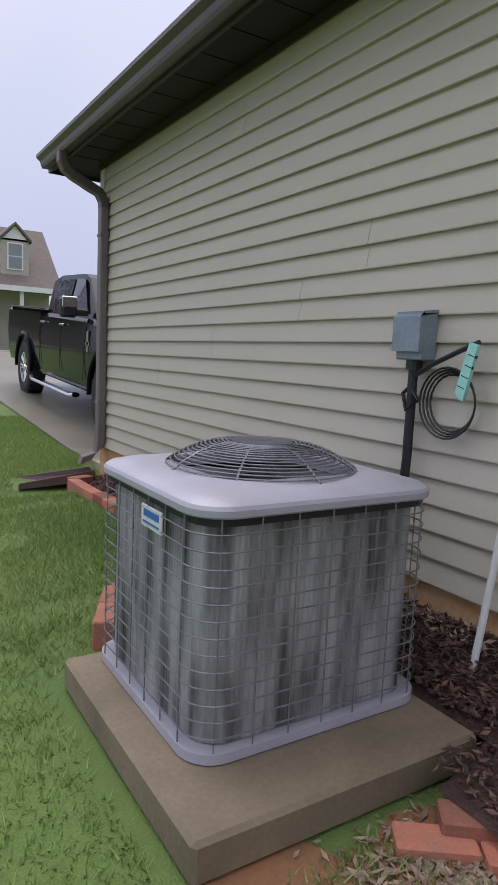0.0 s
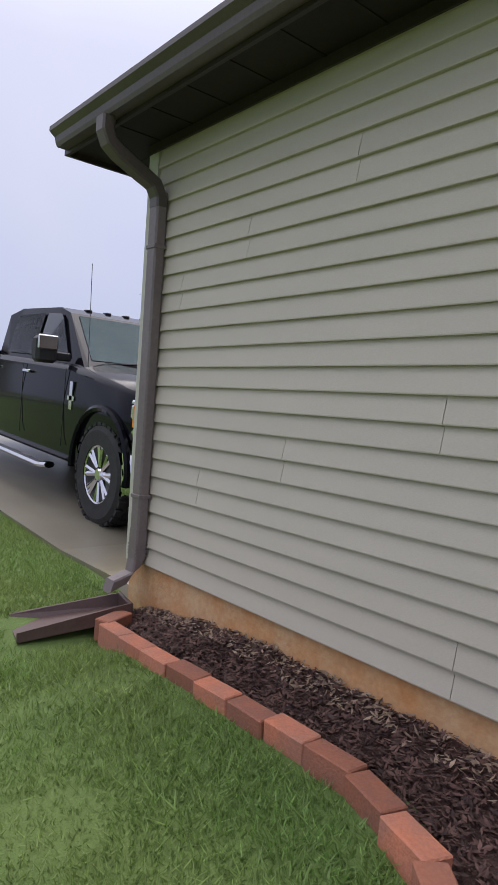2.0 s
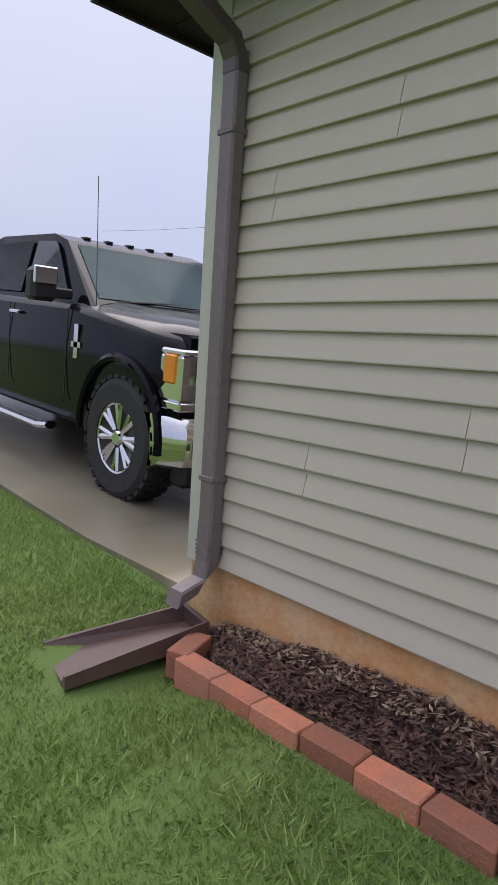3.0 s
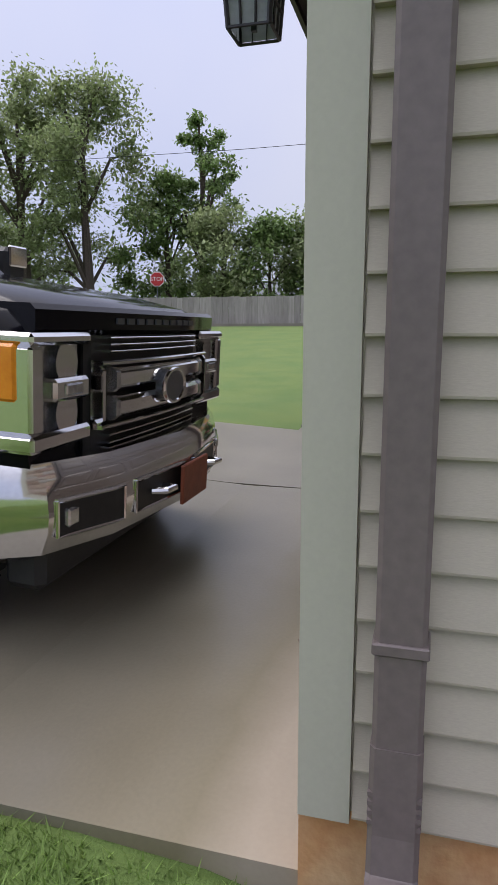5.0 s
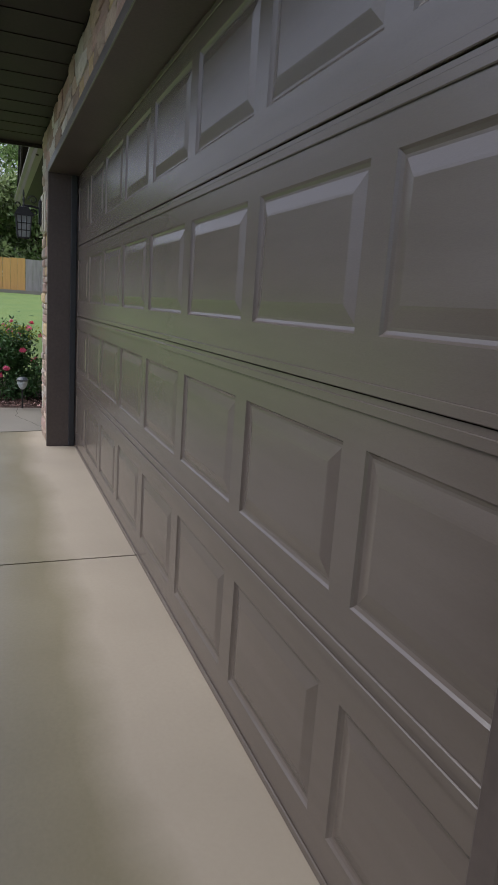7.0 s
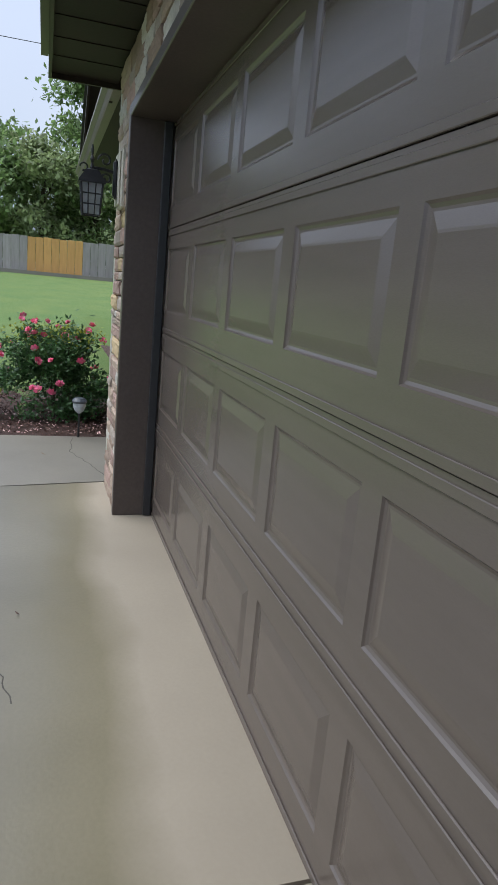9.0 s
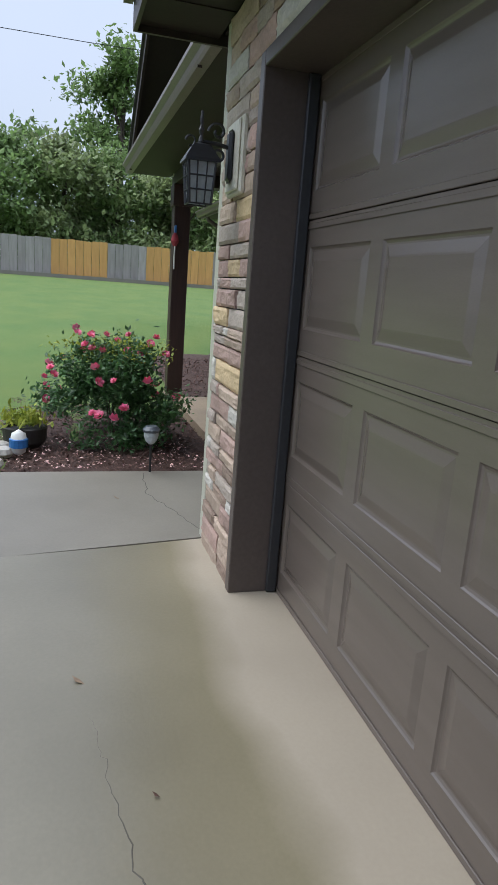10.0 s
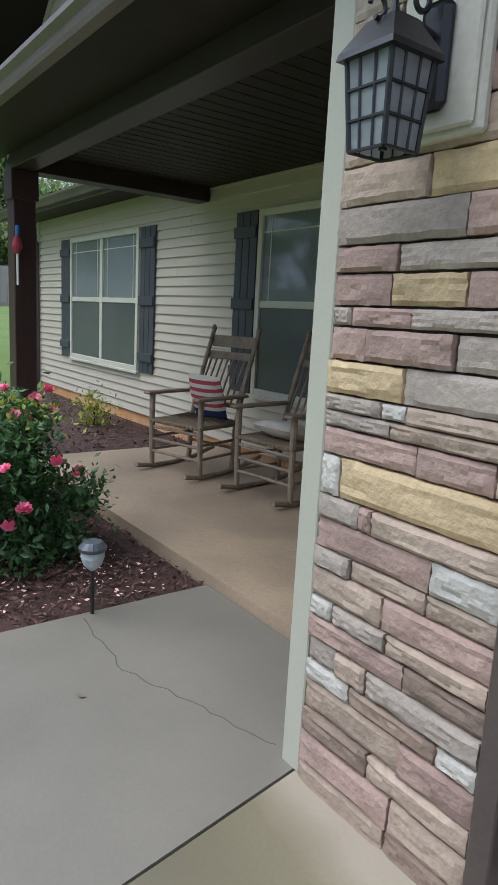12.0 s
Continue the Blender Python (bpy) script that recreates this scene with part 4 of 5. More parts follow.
# ---- wall lanterns ----
def lantern(x, z, rz=0, group="wall lanterns"):
    ob = thing("wall_lantern", (x, 0, z), "black iron wall lantern with frosted panes and scroll bracket", "lantern", group)
    blk = part("mounting_block", box(-.115, .115, .024, .052, .05, .36, bevel=.008), M["frame"], ob, "pale tan mounting block")
    part("block_rim", box(-.10, .10, .052, .064, .065, .345, bevel=.006), M["frame"], blk)
    bm = tube([(0, .062, .13), (0, .062, .30)], .038, 14)
    part("back_plate", box(-.038, .038, .060, .085, .10, .31, bevel=.016), M["lampblack"], ob)
    part("arm", tube([(0, .08, .24), (0, .14, .25), (0, .20, .25)], .009, 8), M["lampblack"], ob)
    for sgn, c, r in ((1, (.13, .295), .04), (-1, (.12, .20), .03)):
        part("scroll", tube([(0, c[0] + r * (1 - t / 9) * math.cos(t), c[1] + r * (1 - t / 9) * math.sin(t)) for t in np.linspace(0, 7, 26)], .006, 6), M["lampblack"], ob)
    part("scroll", tube([(0, .245 + .02 * math.cos(t), .25 + .02 * math.sin(t)) for t in np.linspace(0, 5, 16)], .005, 6), M["lampblack"], ob)
    part("finial", lathe([(.004, .40), (.008, .37), (.005, .345), (.013, .325), (.006, .305), (.012, .28), (.008, .25), (.016, .235)], 10, at=(0, .20, -.03)), M["lampblack"], ob)
    Y = .20
    body = part("cage", box(-.006, .006, Y - .006, Y + .006, .005, .02), M["lampblack"], ob)
    bm = bmesh.new()
    prof = [(.074, .165), (.071, .178), (.048, .215), (.036, .235), (.010, .245)]
    rings = [[bm.verts.new((a * r, Y + b * r, z)) for a, b in ((-1, -1), (1, -1), (1, 1), (-1, 1))] for r, z in prof]
    for p, q in zip(rings, rings[1:]):
        for k in range(4):
            bm.faces.new((p[k], p[(k + 1) % 4], q[(k + 1) % 4], q[k]))
    bm.faces.new(rings[0][::-1])
    bm.faces.new(rings[-1])
    part("hood", bm, M["lampblack"], ob, "black iron lantern hood")
    t, h, B = .046, .058, .0
    for a, b in ((-1, -1), (1, -1), (1, 1), (-1, 1)):
        part("bar", tube([(a * t, Y + b * t, B), (a * h, Y + b * h, .168)], .006, 6), M["lampblack"], body)
    for side in range(4):
        m = Matrix.Translation((0, Y, 0)) @ Matrix.Rotation(side * math.pi / 2, 4, "Z")
        bm = bmesh.new()
        f = bm.faces.new([bm.verts.new(m @ Vector(p)) for p in ((-t, t, B + .004), (t, t, B + .004), (h, h, .166), (-h, h, .166))])
        bmesh.ops.solidify(bm, geom=[f], thickness=.003)
        part("pane", bm, M["frost"], ob, "frosted glass pane")
        bm = bmesh.new()
        for u in (-.36, .36):
            tube([m @ Vector((u * t, t + .002, B)), m @ Vector((u * h, h + .002, .167))], .0032, 5, bm)
        for k in (.0, .33, .66):
            r = t + (h - t) * k
            tube([m @ Vector((-r, r + .002, B + .168 * k)), m @ Vector((r, r + .002, B + .168 * k))], .0038, 5, bm)
        part("glazing_bar", bm, M["lampblack"], body)
    return ob


lantern(6.03, 1.66)
lantern(.42, 1.73)

# ---- main front wall, windows, shutters ----
FY = -2.32
wall_main = tagged(part("wall_main", box(6.46, 15.7, FY - .2, FY, .12, 2.62), M["siding"]), "sage green lapped siding front wall of the house", "wall", kind="structure")
part("foundation", box(6.46, 15.69, FY - .19, FY - .012, -.3, .12), M["found"], wall_main, "clay-stained foundation")
siding(wall_main, "x", 6.46, 15.62, 25, .12, FY, 1, {k: [9.3 + (k * 1.37) % 3, 12.9 + (k * .9) % 2.4] for k in range(13)})
part("corner_board", box(15.62, 15.72, FY - .05, FY + .022, .12, 2.6), M["trim"], wall_main)
part("end_wall", box(15.5, 15.7, -9, FY - .2, -.3, 2.6), M["siding"], wall_main)


def house_window(i, x0, x1, z0, z1, twin):
    ob = tagged(new("window_%d" % i), "cream vinyl sash window with white grids and insect screen", "window", kind="structure")
    ob.matrix_basis = pose((x0 + x1) / 2, FY + .016, z0)
    W, Hh = (x1 - x0) / 2, z1 - z0
    for a in ((-W, -W + .06, 0, Hh), (W - .06, W, 0, Hh), (-W + .06, W - .06, 0, .06), (-W + .06, W - .06, Hh - .06, Hh)):
        part("window_frame", box(a[0], a[1], 0, .035, a[2], a[3], bevel=.004), M["frame"], ob)
    bays = ((-W + .06, -.04), (.04, W - .06)) if twin else ((-W + .06, W - .06),)
    if twin:
        part("mullion", box(-.04, .04, 0, .03, .06, Hh - .06, bevel=.003), M["frame"], ob)
    for a, b in bays:
        part("meeting_rail", box(a, b, -.0, .026, Hh / 2 - .03, Hh / 2 + .03, bevel=.003), M["frame"], ob)
        part("pane", box(a, b, .002, .008, Hh / 2 + .03, Hh - .06), M["pane"], ob, "pale reflecting glass")
        part("screen", box(a, b, .004, .014, .06, Hh / 2 - .03), M["screen"], ob, "dark insect screen")
        for k in (.12, .88):
            x = a + (b - a) * k
            part("grid_bar", box(x - .006, x + .006, .008, .011, Hh / 2 + .03, Hh - .06), M["frame"], ob)
        part("grid_bar", box(a, b, .008, .0115, Hh - .20, Hh - .188), M["frame"], ob)
    part("window_sill", box(-W - .02, W + .02, 0, .05, -.03, 0, bevel=.004), M["frame"], ob)


house_window(1, 12.10, 14.24, .62, 2.26, True)
house_window(2, 7.9, 9.80, .64, 2.24, True)


def shutter(x0, x1, z0, z1):
    ob = thing("shutter", ((x0 + x1) / 2, FY + .016, z0), "charcoal board-and-batten shutter beside a window", "shutter", "window shutters")
    W, Hh = x1 - x0, z1 - z0
    for k in range(3):
        a = -W / 2 + k * W / 3
        part("board", box(a + .005, a + W / 3 - .005, 0, .022, 0, Hh, bevel=.003), M["shutter"], ob)
    for z in (.13, Hh / 2 - .05, Hh - .23):
        part("batten", box(-W / 2, W / 2, .022, .045, z, z + .10, bevel=.004), M["shutter"], ob)


shutter(11.72, 12.07, .62, 2.26)
shutter(14.27, 14.62, .62, 2.26)
shutter(9.83, 10.16, .64, 2.24)

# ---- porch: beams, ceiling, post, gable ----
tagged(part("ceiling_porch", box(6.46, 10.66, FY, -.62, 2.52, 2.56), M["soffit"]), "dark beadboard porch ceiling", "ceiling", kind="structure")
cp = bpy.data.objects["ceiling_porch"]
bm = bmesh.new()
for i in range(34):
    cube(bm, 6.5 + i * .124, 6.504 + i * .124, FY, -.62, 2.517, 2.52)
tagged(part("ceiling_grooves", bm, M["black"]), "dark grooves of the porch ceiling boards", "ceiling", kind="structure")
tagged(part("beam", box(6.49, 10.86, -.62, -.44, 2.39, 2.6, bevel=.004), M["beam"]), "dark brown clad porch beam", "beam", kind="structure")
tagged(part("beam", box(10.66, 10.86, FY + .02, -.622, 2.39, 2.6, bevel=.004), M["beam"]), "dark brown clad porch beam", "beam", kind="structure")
post = thing("porch_post", (10.76, -.54, -.06), "dark stained square porch post", "post")
part("shaft", box(-.09, .09, -.09, .09, 0, 2.45, bevel=.006), M["post"], post)
part("capital", box(-.11, .11, -.11, .11, 2.22, 2.449, bevel=.006), M["post"], post)
part("pedestal", box(-.12, .12, -.12, .12, -.04, .12, bevel=.006), M["pad"], post)
orn = thing("hanging_ornament", (10.62, -.46, 1.78), "small red white and blue hanging ornament on the post", "ornament")
part("bell", lathe([(.01, .1), (.03, .06), (.045, 0), (.02, -.05)], 10), M["red"], orn)
part("ribbon", box(-.03, .03, -.01, .01, .09, .17, bevel=.004), M["bluetag"], orn)
part("tail", box(-.015, .015, -.006, .006, -.3, -.05, bevel=.003), M["white"], orn)
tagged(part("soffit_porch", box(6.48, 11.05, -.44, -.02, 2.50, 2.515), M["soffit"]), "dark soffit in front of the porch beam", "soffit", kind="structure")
tagged(part("fascia_porch", box(6.5, 11.06, -.04, -.02, 2.517, 2.62), M["brown"]), "dark brown porch fascia", "fascia", kind="structure")
# the paler downspout brown paints sky reflection onto this gutter
gutter("x", -.018, 1, 2.50, 6.64, 11.12, "brown aluminium gutter over the porch, colour lightened for sky reflection", "spout")
PK, PZ, SL = 8.9, 4.0, .75
gable = tagged(part("wall_gable", prism([(7.1, 2.60), (10.7, 2.60), (PK, PZ - .06)], "y", -.6, -.45), M["siding"]), "sage green lapped siding gable over the porch", "wall", kind="structure")
for k in range(14):
    z = 2.60 + k * E
    w = (PZ - .08 - z) / SL
    if w > .1:
        prof = [(-.45, z), (-.434, z), (-.433, z + .006), (-.447, z + E - .003), (-.45, z + E - .003)]
        part("siding_board", prism(prof, "x", max(6.5, PK - w), min(10.8, PK + w)), M["siding"], gable)
rf = thing("porch_roof", (0, 0, 0), "shingled gable roof over the porch with dark rake", "roof", kind="structure")
for s in (1, -1):
    x1 = PK + s * 1.87
    z1 = PZ - 1.87 * SL
    part("rake_soffit", prism([(PK, PZ - .05), (x1, z1 - .05), (x1, z1 - .035), (PK, PZ - .035)], "y", -.45, .02), M["soffit"], rf)
    part("rake_board", prism([(PK, PZ - .11), (x1, z1 - .11), (x1, z1 + .03), (PK, PZ + .03)], "y", .02, .045), M["beam"], rf)
    part("shingles", prism([(PK, PZ + .03), (x1 + s * .04, z1 + .012), (x1 + s * .04, z1 + .035), (PK, PZ + .055)], "y", -5, .07), M["shingle"], rf)
    part("rake_trim", prism([(PK, PZ - .13), (x1, z1 - .13), (x1, z1 - .05), (PK, PZ - .05)], "y", -.45, -.43), M["trim"], rf)
# main eave and roof past the porch
tagged(part("soffit_main", box(10.87, 16.1, FY + .02, -1.86, 2.60, 2.615), M["soffit"]), "dark soffit of the main roof", "soffit", kind="structure")
tagged(part("fascia_main", box(10.87, 16.1, -1.86, -1.84, 2.57, 2.72), M["brown"]), "dark brown main fascia", "fascia", kind="structure")
gutter("x", -1.838, 1, 2.60, 10.88, 16.15, "dark brown aluminium gutter along the main eave")
tagged(part("roof_main", prism([(-1.75, 2.70), (-8.5, 5.9), (-8.5, 5.8), (-1.75, 2.66)], "x", 6.6, 16.1), M["shingle"]), "dark grey shingled main roof", "roof", kind="structure")
d2 = thing("downspout", (15.66, FY + .06, 0), "dark brown downspout at the far house corner", "downspout")
part("shaft", box(-.04, .04, -.035, .035, .1, 2.3, bevel=.008), M["brown"], d2)
part("elbow", tube([(0, 0, 2.28), (0, .1, 2.38), (0, .36, 2.52), (0, .40, 2.62)], .04, 8), M["brown"], d2)
part("foot", tube([(0, 0, .12), (0, .05, .04), (0, .2, -.01)], .042, 8), M["brown"], d2)

# ---- rocking chairs ----
def rocking_chair(at, rz, label):
    ob = thing("rocking_chair", at, label, "chair", "porch rocking chairs", rz=rz)
    w = .27
    for s in (-1, 1):
        x = s * w
        part("rocker", tube([(x, .42, .05), (x, .25, .022), (x, 0, .018), (x, -.25, .035), (x, -.5, .09)], .022, 6, flat=.9), M["chairwood"], ob)
        part("front_leg", tube([(x, .25, .03), (x, .255, .2), (x, .26, .42), (x, .26, .62)], .021, 8, r2=.024), M["chairwood"], ob)
        part("back_post", tube([(x * .92, -.16, .03), (x * .92, -.18, .40), (x * .92, -.30, .8), (x * .92, -.42, 1.13)], .022, 8, r2=.019), M["chairwood"], ob)
        part("finial", lathe([(.012, 0), (.024, .02), (.02, .045), (.008, .06)], 8, at=(x * .92, -.425, 1.125)), M["chairwood"], ob)
        part("armrest", box(x - .04, x + .04, -.27, .33, .615, .64, bevel=.01), M["chairwood"], ob)
        for z in (.16, .27):
            part("side_rung", tube([(x, .255, z), (x * .92, -.175, z)], .012, 6), M["chairwood"], ob)
    for z in (.15, .25, .35):
        part("front_rung", tube([(-w, .255, z), (w, .255, z)], .013, 6), M["chairwood"], ob)
    part("back_rung", tube([(-w * .92, -.17, .2), (w * .92, -.17, .2)], .013, 6), M["chairwood"], ob)
    part("seat", box(-w - .01, w + .01, -.19, .28, .385, .42, bevel=.012), M["rattan"], ob, "woven rattan seat")
    for k in range(14):
        part("weave", tube([(-w - .015 + k * .0425, .285, .40), (-w - .015 + k * .0425, -.19, .425)], .012, 5), M["rattan"], ob)
    part("crest_rail", box(-w * .92, w * .92, -.425, -.405, 1.0, 1.10, bevel=.008), M["chairwood"], ob)
    part("top_rail", box(-w * .92, w * .92, -.385, -.365, .90, .965, bevel=.006), M["chairwood"], ob)
    part("lower_rail", box(-w * .92, w * .92, -.225, -.205, .52, .56, bevel=.006), M["chairwood"], ob)
    for k in range(8):
        x = -w * .8 + k * w * 1.6 / 7
        part("spindle", tube([(x, -.215, .55), (x, -.29, .73), (x, -.375, .91)], .009, 6), M["chairwood"], ob)
    return ob


rocking_chair((9.55, -1.58, .06), 15, "weathered wooden rocking chair with spindle back and woven seat")
rocking_chair((8.64, -1.80, .06), 8, "weathered wooden rocking chair holding a pale cushion")


def pillow(name, at, rx, rz, label, mats, size=.38):
    ob = thing(name, at, label, "pillow", rz=rz, rx=rx)
    n = 12
    for stripe in range(len(mats)):
        bm = bmesh.new()
        i0, i1 = stripe * n // len(mats), (stripe + 1) * n // len(mats)
        for sgn in (1, -1):
            g = [[bm.verts.new(((u / n - .5) * size, (v / n - .5) * size, sgn * .065 * max(0, (1 - (2 * u / n - 1) ** 2) * (1 - (2 * v / n - 1) ** 2)) ** .45)) for v in range(i0, i1 + 1)] for u in range(n + 1)]
            for u in range(n):
                for v in range(i1 - i0):
                    q = (g[u][v], g[u + 1][v], g[u + 1][v + 1], g[u][v + 1])
                    bm.faces.new(q if sgn > 0 else q[::-1])
        part("stripe" if len(mats) > 1 else "cover", bm, mats[stripe], ob, smooth=True)
    return ob


pillow("flag_pillow", (9.58, -1.68, .66), 72, 11, "red white and navy flag-print pillow on the rocking chair", [M["navy"], M["navy"], M["navy"], M["cushion"], M["red"], M["cushion"]] + [M["red"], M["cushion"]] * 3)
pillow("cushion", (8.62, -1.78, .53), 12, 5, "pale cream cushion on a rocking chair", [M["cushion"]], .42)

# ---- front bed: mulch, roses, lights, pot ----
def in_front_bed(r):
    while True:
        x, y = r.uniform(7.64, 11.2), r.uniform(-.46, 1.3)
        if y < 1.28 - .02 * (x - 9) ** 2 or x < 8:
            return x, y, .0 + .012 * r.random() + .03 * noise.noise((x * 3, y * 3, 1))


def bed_sheet(x0, x1, y0, y1, label):
    bm = bmesh.new()
    nx, ny = int((x1 - x0) / .12), int((y1 - y0) / .12)
    g = [[bm.verts.new((x0 + (x1 - x0) * i / nx, y0 + (y1 - y0) * j / ny, -.012 + .03 * noise.noise((4 * i / nx, 4 * j / ny, 1)) - (.05 if j in (ny,) or i in (nx,) else 0))) for i in range(nx + 1)] for j in range(ny + 1)]
    for j in range(ny):
        for i in range(nx):
            bm.faces.new((g[j][i], g[j][i + 1], g[j + 1][i + 1], g[j + 1][i]))
    tagged(part("mulch_bed", bm, M["mulch"], smooth=True), label, "mulch", kind="stuff")


bed_sheet(7.63, 10.9, -.47, 1.25, "dark mulch bed with fallen petals under the roses")
bed_sheet(10.51, 16.4, FY - .02, -.30, "dark mulch bed beside the porch")
scatter("mulch_chips", 8000, in_front_bed, .014, M["chips"], label="wet dark bark mulch in the front bed", lean=.35, long=1.4, category="mulch")
scatter("mulch_chips", 2500, lambda r: (r.uniform(10.52, 15), r.uniform(FY + .05, -.4), .005 + .012 * r.random()), .02, M["chips"], label="wet dark bark mulch beside the porch", lean=.35, long=1.4, category="mulch")
scatter("fallen_petals", 380, lambda r: (r.uniform(7.66, 8.6), r.uniform(-.3, 1.2), .018), .013, M["petals_fallen"], label="pale pink petals fallen on the mulch", lean=.25, long=.9, category="petals")


def rose_bush(cx, cy, rx, ry, h, seed):
    rng = random.Random(seed)
    ob = thing("rose_bush", (cx, cy, -.02), "dense green rose bush with bright pink blooms", "rose bush")
    clumps = []
    for i in range(60):
        t = rng.uniform(0, math.tau)
        k = rng.random() ** .5
        z = rng.uniform(.15, 1)
        sp = math.sin(min(1, z + .18) * math.pi) ** .4 if z < .85 else .75
        clumps.append((rx * k * math.cos(t) * sp, ry * k * math.sin(t) * sp, z * h * (1 - .22 * k * k)))

    def leaf_at(r):
        c = clumps[r.randrange(len(clumps))]
        return c[0] + r.gauss(0, .075), c[1] + r.gauss(0, .075), max(.05, c[2] + r.gauss(0, .065))
    scatter("leaves", 11000, leaf_at, .026, M["roseleaf"], ob, lean=.8, long=1, rng=rng)
    scatter("young_leaves", 500, lambda r: (lambda c: (c[0] * .9, c[1] * .9, h * .80 + r.uniform(0, .2)))(leaf_at(r)), .02, M["yellowleaf"], ob, lean=.8, rng=rng)
    for i in range(14):
        c = clumps[rng.randrange(60)]
        part("stem", tube([(c[0] * .1, c[1] * .1, 0), (c[0] * .6, c[1] * .6, c[2] * .5), c], .006, 5, r2=.003), M["bark"], ob)
    for i in range(46):
        t, zz = rng.uniform(0, math.tau), rng.uniform(.35, 1.08)
        k = 1.0 if zz < .85 else rng.uniform(.1, .9)
        bm = bmesh.new()
        s = rng.uniform(.030, .045)
        for ringi, (n, r, lift) in enumerate(((6, 1, 0), (5, .68, .35), (4, .36, .6))):
            for q in range(n):
                a = q * math.tau / n + ringi
                c, w = Vector((math.cos(a) * r * .5, math.sin(a) * r * .5, lift)), .42 * r + .1
                u = Vector((-math.sin(a), math.cos(a), 0))
                o = Vector((math.cos(a), math.sin(a), .8))
                bm.faces.new([bm.verts.new(v * s) for v in (c - u * w * .5 - o * .2, c + u * w * .5 - o * .2, c + u * w + o * .25, c + o * .5, c - u * w + o * .25)])
        f = part("bloom", bm, M["petal"], ob, "pink rose bloom")
        sp = .95 if zz < .85 else .8
        f.matrix_basis = pose(rx * k * math.cos(t) * sp, ry * k * math.sin(t) * sp, zz * h, rng.uniform(-50, 50), rng.uniform(-50, 50), 0)


rose_bush(8.62, .33, .58, .58, .86, 3)
sl = thing("solar_light", (7.60, .14, 0), "grey plastic solar path light in the mulch", "path light")
part("stake", tube([(0, 0, -.02), (0, 0, .22)], .009, 8), M["black"], sl)
part("globe", lathe([(.015, .21), (.04, .235), (.052, .27), (.05, .30)], 16), M["frost"], sl, "clear ribbed globe")
part("cap", lathe([(.058, .298), (.062, .315), (.045, .335), (.04, .34)], 16), M["solar"], sl, "dark grey cap with solar cell")
pt = thing("flower_pot", (8.35, 1.02, -.01), "dark round pot of yellow-green foliage", "pot")
part("bowl", lathe([(.11, 0), (.16, .06), (.17, .17), (.16, .18), (.14, .17), (.13, .15)], 20), M["pot"], pt)
scatter("foliage", 500, lambda r: (r.gauss(0, .08), r.gauss(0, .08), .2 + abs(r.gauss(0, .05))), .022, M["yellowleaf"], pt, lean=1.5, long=1.3)
do = thing("garden_ornament", (8.06, 1.05, 0), "white and blue oval garden ornament leaning by the pot", "ornament")
bm = lathe([(.004, -.10), (.05, -.07), (.065, 0), (.05, .07), (.004, .10)], 14, at=(0, 0, .10))
part("disc", bm, M["white"], do, smooth=True)
part("band", lathe([(.058, -.035), (.068, -.03), (.068, .03), (.058, .035)], 14, at=(0, 0, .10)), M["bluetag"], do)
for k in range(4):
    st = thing("garden_stone", (7.75 + .16 * k, 1.2 + .06 * math.sin(k * 2), -.01), "small pale garden stone at the bed edge", "stone", "bed edge stones")
    part("rock", lathe([(.05, 0), (.075, .03), (.06, .065), (.02, .08)], 9), M["sl"], st)
shrub = thing("small_shrub", (12.1, -1.75, 0), "small yellow-green shrub by the house wall", "shrub")
scatter("leaves", 420, lambda r: (r.gauss(0, .10), r.gauss(0, .10), abs(r.gauss(.2, .12))), .026, M["yellowleaf"], shrub, lean=1.2)
part("stem", tube([(0, 0, -.03), (0, 0, .2)], .01, 6), M["bark"], shrub)
lf = scatter("fallen_leaf", 1, lambda r: (7.02, .42, .012), .03, M["chips_pale"], label="tan dead leaf on the walkway", kind="", category="leaf")
scatter("fallen_leaf", 1, lambda r: (5.12, .70, .012), .032, M["chips_pale"], label="tan dead leaf on the driveway", kind="", category="leaf")
scatter("fallen_leaf", 1, lambda r: (4.57, .514, .010), .016, M["chips"], label="brown leaf scrap on the driveway", kind="", category="leaf")
scatter("fallen_leaf", 1, lambda r: (.97, .18, .012), .022, M["chips"], label="brown dead leaf on the driveway", kind="", category="leaf")

# ---- fence, trees, sign, distance ----
fence = thing("fence", (29, 0, 0), "weathered grey board fence with new orange board patches", "fence")
fb = None
for i in range(150):
    y = -14 + i * .29
    new_board = (-1.1 < y < .95) or (-5.1 < y < -2.5)
    z = ground_z(29, y)
    bm = box(-.012, .012, 0, .28, z + .03, z + 1.36 + .015 * math.sin(i * 1.7), bevel=.003)
    f = part("board", bm, M["fence_new"] if new_board else M["fence"], fence)
    f.location = (0, y, 0)
for z in (.3, 1.1):
    part("rail", box(.013, .06, -14, 29.5, 1.26 + z, 1.26 + z + .09), M["fence"], fence)
tagged(part("fence_curb", box(28.6, 28.9, -16, 32, 1.1, 1.36), M["walk"]), "pale concrete strip at the foot of the fence", "curb", kind="structure")


